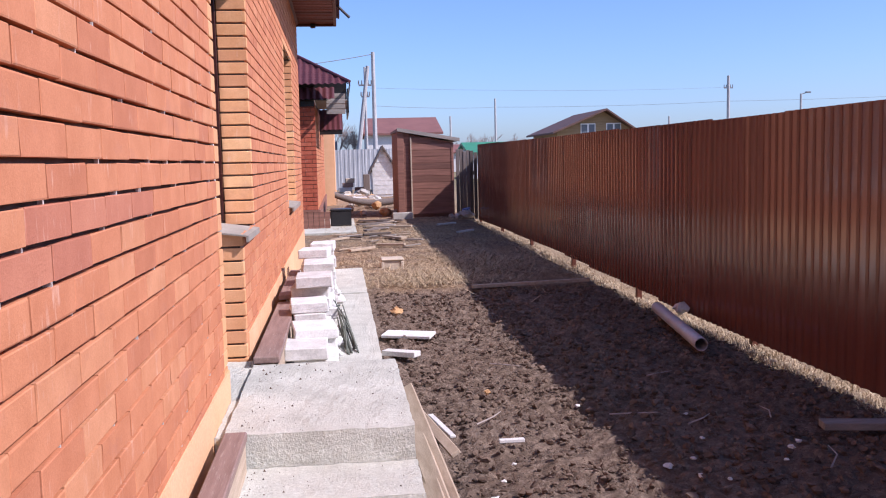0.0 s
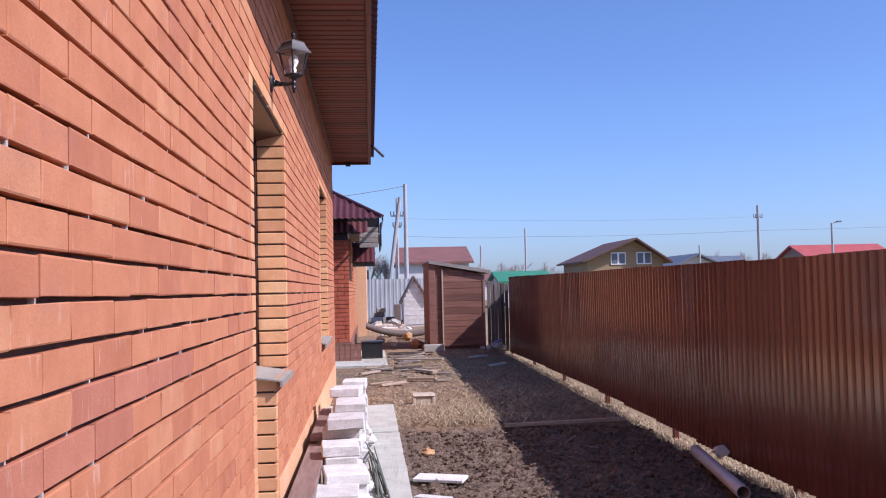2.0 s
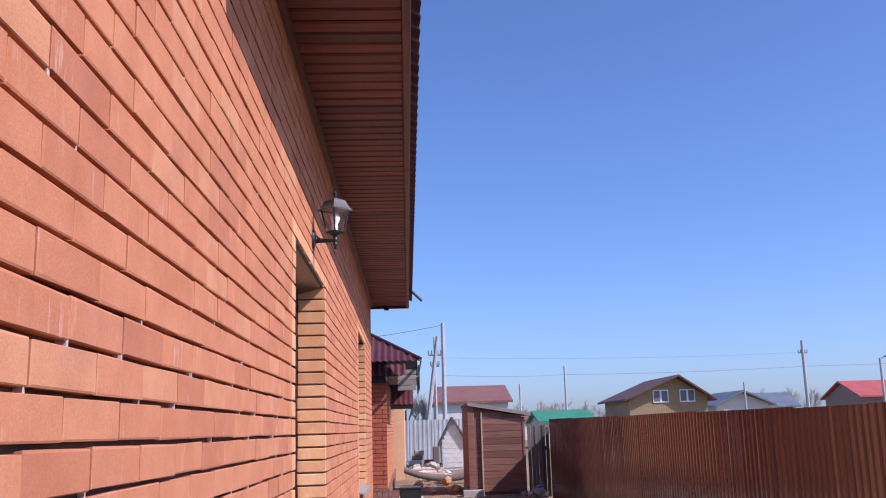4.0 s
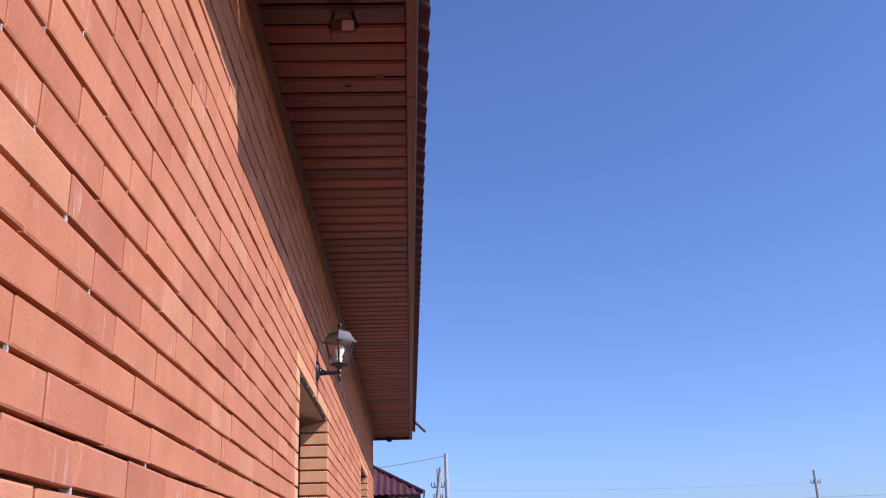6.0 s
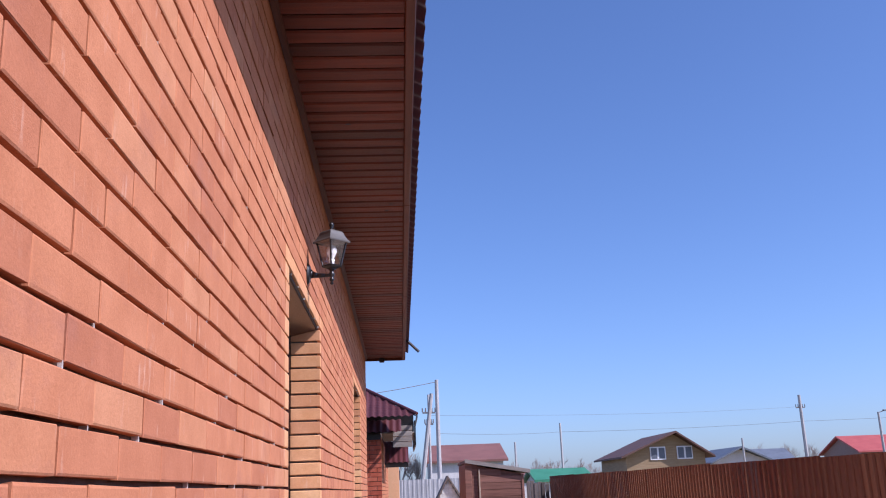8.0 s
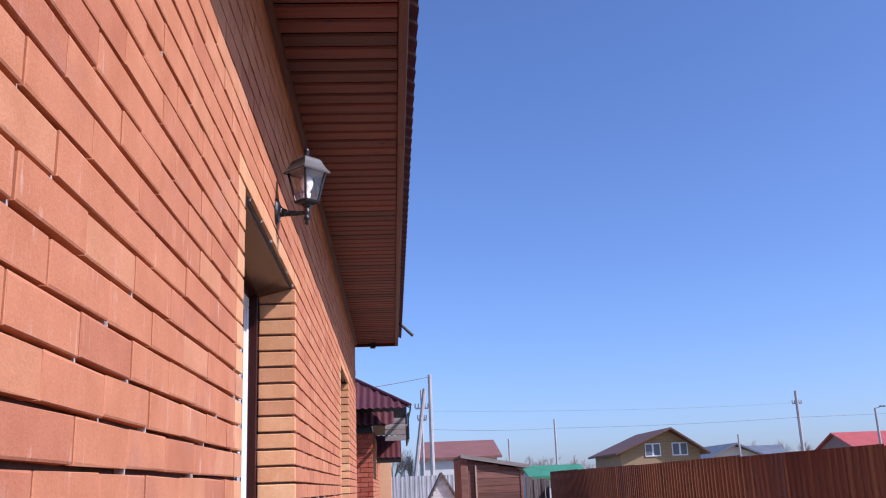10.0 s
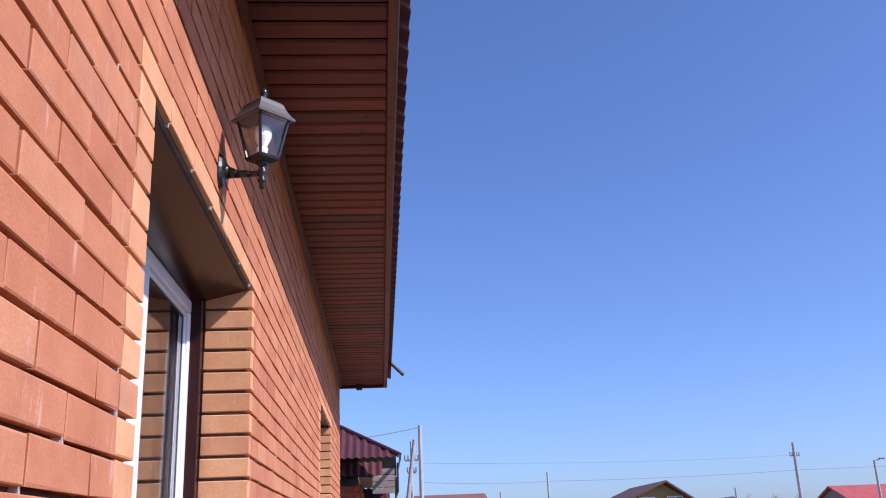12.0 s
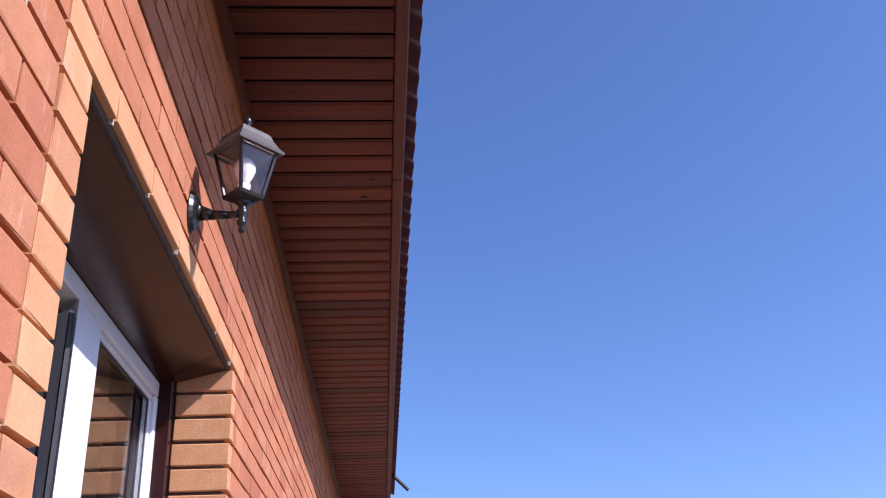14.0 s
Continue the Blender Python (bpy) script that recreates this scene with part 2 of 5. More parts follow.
# dull surfaces have little sheen, painted sheet metal more
for m, level in ((M_BRICK, 0.2), (M_BRICKS, 0.2), (M_BRICKN, 0.2), (M_BRICKD, 0.2), (M_YBRICK, 0.25), (M_YBRICKS, 0.25), (M_SOFFIT, 0.22), (M_FASCIA, 0.25), (M_FENCE, 0.8), (M_TRIM, 0.2), (M_GROUND, 0.15), (M_SOILC, 0.15)):
    m.node_tree.nodes["Principled BSDF"].inputs["Specular IOR Level"].default_value = level


# ---- building helpers ----
def box(bm, x0, x1, y0, y1, z0, z1, bevel=0.0, m=None):
    vs = [bm.verts.new((x, y, z)) for x in (x0, x1) for y in (y0, y1) for z in (z0, z1)]
    fs = [bm.faces.new([vs[i] for i in q]) for q in ((0, 1, 3, 2), (4, 6, 7, 5), (0, 4, 5, 1), (2, 3, 7, 6), (0, 2, 6, 4), (1, 5, 7, 3))]
    if bevel:
        edges = list({e for f in fs for e in f.edges})
        r = bmesh.ops.bevel(bm, geom=edges, offset=bevel, segments=1, affect="EDGES", profile=0.5)
        vs = list({v for f in r["faces"] for v in f.verts} | {v for v in vs if v.is_valid})
    if m is not None:
        for v in vs:
            v.co = m @ v.co
    return vs


def tube(bm, a, b, r0, r1=None, n=10, cap=True):
    a, b = Vector(a), Vector(b)
    r1 = r0 if r1 is None else r1
    q = (b - a).to_track_quat("Z", "Y")
    rings = []
    for p, r in ((a, r0), (b, r1)):
        rings.append([bm.verts.new(p + q @ Vector((math.cos(k * math.tau / n) * r, math.sin(k * math.tau / n) * r, 0))) for k in range(n)])
    for k in range(n):
        bm.faces.new((rings[0][k], rings[0][(k + 1) % n], rings[1][(k + 1) % n], rings[1][k]))
    if cap:
        bm.faces.new(rings[0][::-1])
        bm.faces.new(rings[1])


def lathe(bm, profile, centre, n=16, square=False):
    """Revolve (radius, height) pairs about an upright axis; square gives a four-sided body."""
    c = Vector(centre)
    k = 4 if square else n
    off = 0
    rings = [[bm.verts.new(c + Vector((r * math.cos(off + i * math.tau / k), r * math.sin(off + i * math.tau / k), h))) for i in range(k)] for r, h in profile]
    for a, b in zip(rings, rings[1:]):
        for i in range(k):
            bm.faces.new((a[i], a[(i + 1) % k], b[(i + 1) % k], b[i]))
    bm.faces.new(rings[0][::-1])
    bm.faces.new(rings[-1])


def prism(bm, outline, axis, a, b):
    """Extrude a flat outline along x or y from a to b; outline pairs are the two other axes."""
    def at(p, s):
        return (s, p[0], p[1]) if axis == "x" else (p[0], s, p[1])
    r0 = [bm.verts.new(at(p, a)) for p in outline]
    r1 = [bm.verts.new(at(p, b)) for p in outline]
    k = len(outline)
    for i in range(k):
        bm.faces.new((r0[i], r0[(i + 1) % k], r1[(i + 1) % k], r1[i]))
    bm.faces.new(r0[::-1])
    bm.faces.new(r1)


def mesh(name, bm, material, smooth=False):
    bmesh.ops.recalc_face_normals(bm, faces=bm.faces[:])
    me = bpy.data.meshes.new(name)
    bm.to_mesh(me)
    bm.free()
    me.materials.append(material)
    if smooth:
        for p in me.polygons:
            p.use_smooth = True
    return me


def part(name, bm, material, parent, label="", smooth=False):
    base, up = Vector(), parent
    while up:
        base += up.location
        up = up.parent
    for v in bm.verts:
        v.co -= base
    ob = new(name, mesh(name, bm, material, smooth))
    ob.parent = parent
    return tagged(ob, label)


def thing(name, at, label, category, group="", kind=""):
    ob = new(name)
    ob.location = at
    return tagged(ob, label, category, group, kind)


def solid(name, bm, material, label, category="", group="", kind="", smooth=False):
    return tagged(new(name, mesh(name, bm, material, smooth)), label, category, group, kind)


def sheet(name, verts, faces, material, parent=None):
    me = bpy.data.meshes.new(name)
    me.from_pydata(verts, [], faces)
    me.materials.append(material)
    ob = new(name, me)
    ob.parent = parent
    return ob


def rough(bm, amount, freq, seed=0.0):
    for v in bm.verts:
        v.co += noise.noise_vector(v.co * freq + Vector((seed, seed * 1.7, 0))) * amount


def ground_z(x, y):
    """The lie of the ground: level beside the camera, a slight rise behind, a dip along the fence foot."""
    r = min(max((y - 6.0) / 13.0, 0.0), 1.0)
    d = min(max((x - 2.60) / 0.12, 0.0), 1.0) if 1.0 < y < 21.0 else 0.0
    return 0.11 * r * r * (3 - 2 * r) - (0.045 + 0.07 * min(max((y - 6.0) / 4.0, 0.0), 1.0)) * d * d * (3 - 2 * d)


# ---- the ground ----
def axis(stops):
    out = []
    for (a, step), (b, _) in zip(stops, stops[1:]):
        out += list(np.arange(a, b - step * 0.5, step))
    return out + [stops[-1][0]]


def build_ground():
    xs = axis([(-900, 300), (-300, 100), (-100, 30), (-10, 3), (-1, 0.2), (0.1, 0.026), (2.7, 0.05), (3.4, 0.3), (10, 5), (60, 40), (300, 300), (900, 1)])
    ys = axis([(-300, 100), (-100, 30), (-10, 2), (2, 0.2), (3.0, 0.026), (6.6, 0.036), (9.6, 0.08), (22, 0.5), (50, 10), (150, 75), (300, 300), (1500, 1)])
    verts, faces = [], []
    for y in ys:
        for x in xs:
            z = ground_z(x, y)
            if -1 < x < 12 and 0 < y < 40:
                p = Vector((x, y, 0))
                dug = 1.0 if y < 9.0 else 0.55
                # dug lumps: rounded tops with creases between, and some holes
                z += dug * (0.030 * noise.noise(p * 1.7) + 0.054 * abs(noise.noise(p * 4.6)) + 0.036 * abs(noise.noise(p * 11.0 + Vector((3, 1, 4)))) + 0.026 * abs(noise.noise(p * 25.0)) - 0.024)
                z -= dug * 0.075 * max(0.0, noise.noise(p * 7.0 + Vector((2, 5, 9))) - 0.30)
                if y > 9.0:
                    z += 0.03 * min(max((2.6 - x) / 0.2, 0.0), 1.0)
            verts.append((x, y, z - 0.015))
    n = len(xs)
    for j in range(len(ys) - 1):
        for i in range(n - 1):
            a = j * n + i
            faces.append((a, a + 1, a + n + 1, a + n))
    ob = sheet("ground", verts, faces, M_GROUND)
    return tagged(ob, "dug dark soil turning to trampled straw and dry grass", "ground", kind="structure")


build_ground()

# ---- the brick house ----
W = -0.525           # outer face of the wall
COURSE, LENGTH = 0.0748, 0.2645
BED = 1.479          # a bed joint's height
TOP = 3.24
HEAD, Y0, Y1 = 2.3766, 4.09, 5.59     # the door and window block
HEAD2, SILL2, V0, V1 = 2.56, 0.86, 9.45, 10.95   # the farther window
END = 12.9
START = -3.0


def wall_core():
    """The wall behind the facing: pieces round the two openings, each butted end to end."""
    bm = bmesh.new()
    x0, x1 = W - 0.38, W - 0.021
    for y0, y1, z0, z1 in ((START, Y0, 0, TOP), (Y0, Y1 + 0.012, HEAD + 0.004, TOP), (4.945, Y1 + 0.012, 0, 0.93), (Y1 + 0.012, V0, 0, TOP), (V0, V1 + 0.012, HEAD2, TOP), (V0, V1 + 0.012, 0, SILL2), (V1 + 0.012, END, 0, TOP)):
        box(bm, x0, x1, y0, y1, z0, z1)
    box(bm, x0 - 6.0, x0, END - 0.38, END, 0, TOP)
    box(bm, x0 - 6.0, x0, START, START + 0.38, 0, TOP)
    box(bm, x0 - 6.4, x0 - 6.0, START, END, 0, TOP)
    return solid("wall_east", bm, M_MORTAR, "red brick house wall with raked mortar joints", "wall", kind="structure")


wall = wall_core()

bm = bmesh.new()
box(bm, W - 0.02, W + 0.006, START, Y0, -0.1, 0.40)
box(bm, W - 0.02, W + 0.006, Y1 + 0.06, END, -0.1, 0.40)
box(bm, W - 0.015, W + 0.006, 4.985, Y1 + 0.055, -0.1, 0.40)
solid("baseboard_plinth", bm, M_PLINTH, "smooth peach-painted plaster plinth of the house", "plinth", kind="structure")

# interior: a floor, a ceiling and a dark room behind the glass
bm = bmesh.new()
box(bm, W - 6.4, W - 0.39, START + 0.4, END - 0.4, 0.18, 0.28)
solid("floor_inside", bm, M_RAW, "plain timber floor inside the house", "floor", kind="structure")
bm = bmesh.new()
box(bm, W - 6.4, W - 0.02, START + 0.02, END - 0.02, 2.86, 2.98)
solid("ceiling_inside", bm, M_PALE, "plain pale ceiling inside the house", "ceiling", kind="structure")

# an invented pale surface, added so the view through the panes is brighter
bm = bmesh.new()
box(bm, W - 1.9, W - 1.8, START + 0.4, END - 0.4, 0.281, 2.859)
solid("wall_inside", bm, M_PALE, "plain pale partition added to brighten the room behind the glass", "wall", kind="structure")


# ---- eaves and roof of the brick house ----
SOFFIT = 3.235
EDGE = 0.0


def eaves():
    roof = thing("house_roof", (W, 5, TOP), "dark profiled metal roof with stained timber eaves", "roof", kind="structure")
    # boards run across the overhang, tongue and groove
    pitch = 0.11745
    y = 5.1965 - pitch * int((5.1965 - START) / pitch)
    bm = bmesh.new()
    prism(bm, [(0.011, 0), (pitch - 0.022, 0), (pitch - 0.014, 0.005), (pitch - 0.032, 0.026), (0.019, 0.026), (0, 0.007)], "x", W + 0.012, EDGE - 0.022)
    board = mesh("soffit_board", bm, M_SOFFIT)
    bm = bmesh.new()
    box(bm, W + 0.012, EDGE - 0.20, 0, pitch - 0.014, 0, 0.018)
    short = mesh("soffit_board", bm, M_SOFFIT)
    while y < END + 0.02:
        ob = new("soffit_board", board if y > 2.14 else short)
        ob.parent = roof
        ob.location = (-W, y - 5, SOFFIT - TOP + random.uniform(-0.0012, 0.0012))
        y += pitch
    for kx, ky in ((-0.13, 6.09), (-0.10, 5.95), (-0.24, 3.02), (-0.12, 2.94), (-0.30, 4.62)):
        bm = bmesh.new()
        lathe(bm, [(0.009, 0.0), (0.008, 0.002)], (kx, ky, SOFFIT - 0.0035), 9)
        for v in bm.verts:
            v.co.x = kx + (v.co.x - kx) * 1.8
        part("knot", bm, M_RUBBER, roof, "dark wood knot")
    # the fascia in lengths, with a small face board
    ys = [START, 2.15, 3.05, 5.9, 8.7, 11.2, END + 0.06]
    for a, b in zip(ys, ys[1:]):
        bm = bmesh.new()
        e = EDGE if a > 2 else EDGE - 0.18
        box(bm, e - 0.020, e + 0.022, a + 0.002, b - 0.002, SOFFIT - 0.030, SOFFIT + 0.10, 0.004)
        part("fascia_board", bm, M_FASCIA, roof)
    bm = bmesh.new()
    prism(bm, [(W + 0.002, SOFFIT - 0.001), (W + 0.030, SOFFIT - 0.001), (W + 0.024, SOFFIT - 0.014), (W + 0.002, SOFFIT - 0.026)], "y", START, END)
    part("corner_moulding", bm, M_FASCIA, roof)
    bm = bmesh.new()
    prism(bm, [(W - 0.10, SOFFIT - 0.034), (EDGE + 0.02, SOFFIT - 0.034), (EDGE + 0.02, SOFFIT + 0.075), (W - 0.10, SOFFIT + 0.38)], "y", END + 0.062, END + 0.085)
    part("end_board", bm, M_FASCIA, roof)
    # profiled metal: a wavy sheet rising towards the ridge
    def metal(y0, y1, lip):
        n = int((y1 - y0) / 0.012)
        verts, faces = [], []
        for i in range(n + 1):
            y = y0 + (y1 - y0) * i / n
            w = 0.008 * math.sin(y * math.tau / 0.145)
            x1 = EDGE + lip
            verts += [(x1 + 0.35 * w, y, SOFFIT + 0.085 + w), (x1 + 0.35 * w, y, SOFFIT + 0.078 + w), (x1 - 3.6, y, SOFFIT + 1.9 + w), (x1 - 3.6, y, SOFFIT + 1.893 + w)]
        for i in range(n):
            a, b = i * 4, i * 4 + 4
            faces += [(a, b, b + 2, a + 2), (a + 1, a + 3, b + 3, b + 1), (a, a + 1, b + 1, b), (a + 2, b + 2, b + 3, a + 3)]
        ob = sheet("metal_sheet", [(x + 0.525, yy - 5, z - TOP) for x, yy, z in verts], faces, M_TILE, roof)
        for p in ob.data.polygons:
            p.use_smooth = True
    metal(2.16, END + 0.12, 0.066)
    metal(START, 2.15, -0.125)
    bm = bmesh.new()
    tube(bm, (EDGE + 0.022, END - 0.90, SOFFIT + 0.102), (EDGE + 0.192, END - 0.90, SOFFIT - 0.066), 0.018, n=8)
    part("gutter_hook", bm, M_RUBBER, roof, "short black gutter hook on the fascia")
    bm = bmesh.new()
    prism(bm, [(-3.6, SOFFIT + 1.86), (-0.6, SOFFIT + 0.30), (-0.6, SOFFIT + 0.02), (-6.6, SOFFIT + 0.02), (-6.6, SOFFIT + 0.30)], "y", START, END)
    part("gable_filling", bm, M_FASCIA, roof)
    bm = bmesh.new()
    prism(bm, [(-3.6, SOFFIT + 1.92), (-3.6, SOFFIT + 1.88), (-7.3, SOFFIT + 0.02), (-7.3, SOFFIT + 0.06)], "y", START, END + 0.12)
    part("rear_slope", bm, M_TILE, roof)
    return roof


eaves()


# ---- openings ----
def upright(bm, outline, z0, z1):
    """Raise a plan outline of x and y pairs from z0 to z1."""
    low = [bm.verts.new((x, y, z0)) for x, y in outline]
    high = [bm.verts.new((x, y, z1)) for x, y in outline]
    for i in range(len(outline)):
        j = (i + 1) % len(outline)
        bm.faces.new((low[i], low[j], high[j], high[i]))
    bm.faces.new(low[::-1])
    bm.faces.new(high)


def door_window_block():
    """A glazed door beside a fixed window in one white frame, set back in the reveal."""
    x0, x1 = -0.80, -0.735
    z1 = 2.318
    w = thing("window_1", (x1, 4.85, 0.28), "white plastic window and balcony door with brown trim", "window", kind="structure")
    bm = bmesh.new()
    box(bm, x0, x1, 4.10, 5.55, z1 - 0.045, z1, 0.004)
    box(bm, x0, x1, 5.522, 5.55, 0.99, z1 - 0.046, 0.004)
    box(bm, x0, x1, 4.10, 4.165, 0.28, z1 - 0.061, 0.004)
    box(bm, x0, x1, 4.945, 5.521, 0.965, 1.03, 0.004)
    part("window_frame", bm, M_WHITE, w)
    bm = bmesh.new()
    upright(bm, [(x1, 4.768), (x1, 4.943), (x0, 4.943), (x0, 4.872), (x1 - 0.014, 4.780)], 0.28, z1 - 0.047)
    part("mullion", bm, M_WHITE, w, "broad white upright between door and window")
    bm = bmesh.new()
    for a in ((4.946, 5.521, 1.032, 1.050), (4.946, 5.521, z1 - 0.062, z1 - 0.046), (4.946, 4.962, 1.051, z1 - 0.063), (5.505, 5.521, 1.051, z1 - 0.063)):
        box(bm, x0 + 0.01, x1 - 0.012, *a, 0.003)
    part("glazing_bead", bm, M_WHITE, w)
    bm = bmesh.new()
    for a in ((4.963, 5.504, 1.051, 1.058), (4.963, 5.504, z1 - 0.069, z1 - 0.063), (4.963, 4.970, 1.059, z1 - 0.070), (5.498, 5.504, 1.059, z1 - 0.070)):
        box(bm, x0 + 0.02, x1 - 0.017, *a)
    part("seal", bm, M_RUBBER, w, "dark rubber glazing seal")
    for dx in (0.042, 0.020):
        bm = bmesh.new()
        box(bm, x0 + dx, x0 + dx + 0.004, 4.971, 5.497, 1.059, z1 - 0.071)
        part("pane", bm, M_GLASS, w, "clear reflecting glass").visible_shadow = False
    # the door leaf, its frame and hinges
    turn = Matrix.Translation((x1 - 0.014, 4.764, 0)) @ Matrix.Rotation(radians(-125), 4, "Z")
    bm = bmesh.new()
    for a in ((-0.08, -0.004, 0.30, z1 - 0.07), (-0.615, -0.535, 0.30, z1 - 0.07), (-0.534, -0.081, 0.30, 0.42), (-0.534, -0.081, z1 - 0.15, z1 - 0.07)):
        box(bm, -0.030, 0.0, *a, 0.004, turn)
    leaf = part("door_leaf", bm, M_WHITE, w, "white glazed door leaf standing open inward")
    bm = bmesh.new()
    box(bm, -0.018, -0.014, -0.533, -0.082, 0.425, z1 - 0.155, 0.0, turn)
    part("door_pane", bm, M_GLASS, leaf).visible_shadow = False
    bm = bmesh.new()
    box(bm, 0.001, 0.005, -0.044, -0.040, 0.31, z1 - 0.08, 0.0, turn)
    box(bm, -0.010, 0.002, -0.003, 0.002, 0.31, z1 - 0.08, 0.0, turn)
    part("door_seal", bm, M_RUBBER, leaf, "dark rubber door seal")
    for z in (0.62, 1.84, 2.17):
        bm = bmesh.new()
        box(bm, 0.001, 0.010, -0.054, -0.034, z, z + 0.05, 0.002, turn)
        box(bm, 0.010, 0.018, -0.048, -0.040, z + 0.008, z + 0.046, 0.002, turn)
        part("hinge", bm, M_STEEL, w, "small grey door hinge")
    # brown metal trim: lintel lining and the strip at the far jamb
    bm = bmesh.new()
    prism(bm, [(W - 0.024, HEAD - 0.013), (W - 0.024, HEAD - 0.009), (x1 + 0.001, z1 + 0.014), (x1 + 0.001, z1 + 0.001)], "y", Y0 + 0.003, Y1 - 0.003)
    part("lintel_lining", bm, M_TRIM, w, "glossy dark brown metal lintel lining")
    bm = bmesh.new()
    box(bm, x1 - 0.03, W - 0.172, 5.552, Y1 - 0.002, 0.98, HEAD - 0.05, 0.003)
    part("jamb_trim", bm, M_TRIM, w)
    bm = bmesh.new()
    box(bm, x1 + 0.016, W - 0.172, 4.093, 4.12, 0.28, HEAD - 0.05, 0.003)
    part("jamb_trim", bm, M_TRIM, w)
    bm = bmesh.new()
    box(bm, W - 0.0235, W - 0.013, Y0 + 0.002, Y1 + 0.009, HEAD - 0.012, HEAD + 0.003, 0.002)
    rough(bm, 0.004, 30)
    part("lintel_angle", bm, M_MORTAR, w, "rough steel lintel angle with mortar smears")
    bm = bmesh.new()
    prism(bm, [(x1 + 0.004, 0.972), (W + 0.034, 0.938), (W + 0.034, 0.905), (W + 0.022, 0.903), (W + 0.022, 0.932), (x1 + 0.004, 0.962)], "y", 4.89, 5.56)
    part("window_sill", bm, M_SILL, w, "grey sloping sill")
    return w


door_window_block()


def far_window():
    w = thing("window_2", (-0.75, 10.2, SILL2), "white framed window set back in yellow brick reveal", "window", kind="structure")
    bm = bmesh.new()
    box(bm, -0.80, -0.74, V0 + 0.01, V1 - 0.01, HEAD2 - 0.10, HEAD2 - 0.04, 0.004)
    box(bm, -0.80, -0.74, V0 + 0.01, V1 - 0.01, SILL2 + 0.05, SILL2 + 0.11, 0.004)
    for y in (V0 + 0.01, 10.17, V1 - 0.07):
        box(bm, -0.80, -0.74, y, y + 0.06, SILL2 + 0.111, HEAD2 - 0.101, 0.004)
    part("window_frame", bm, M_WHITE, w)
    for a, b in ((V0 + 0.072, 10.168), (10.232, V1 - 0.072)):
        bm = bmesh.new()
        box(bm, -0.772, -0.768, a, b, SILL2 + 0.112, HEAD2 - 0.102)
        part("pane", bm, M_GLASS, w).visible_shadow = False
    bm = bmesh.new()
    prism(bm, [(-0.738, SILL2 + 0.048), (W + 0.050, SILL2 + 0.010), (W + 0.050, SILL2 - 0.03), (W + 0.032, SILL2 - 0.032), (W + 0.032, SILL2 + 0.002), (-0.738, SILL2 + 0.038)], "y", V0 + 0.002, V1 + 0.02)
    part("window_sill", bm, M_SILL, w, "grey sloping sill")
    bm = bmesh.new()
    box(bm, -0.739, W - 0.03, V0 + 0.003, V1 - 0.003, HEAD2 - 0.035, HEAD2 - 0.030)
    part("lintel_lining", bm, M_TRIM, w, "dark brown metal lintel lining")


far_window()


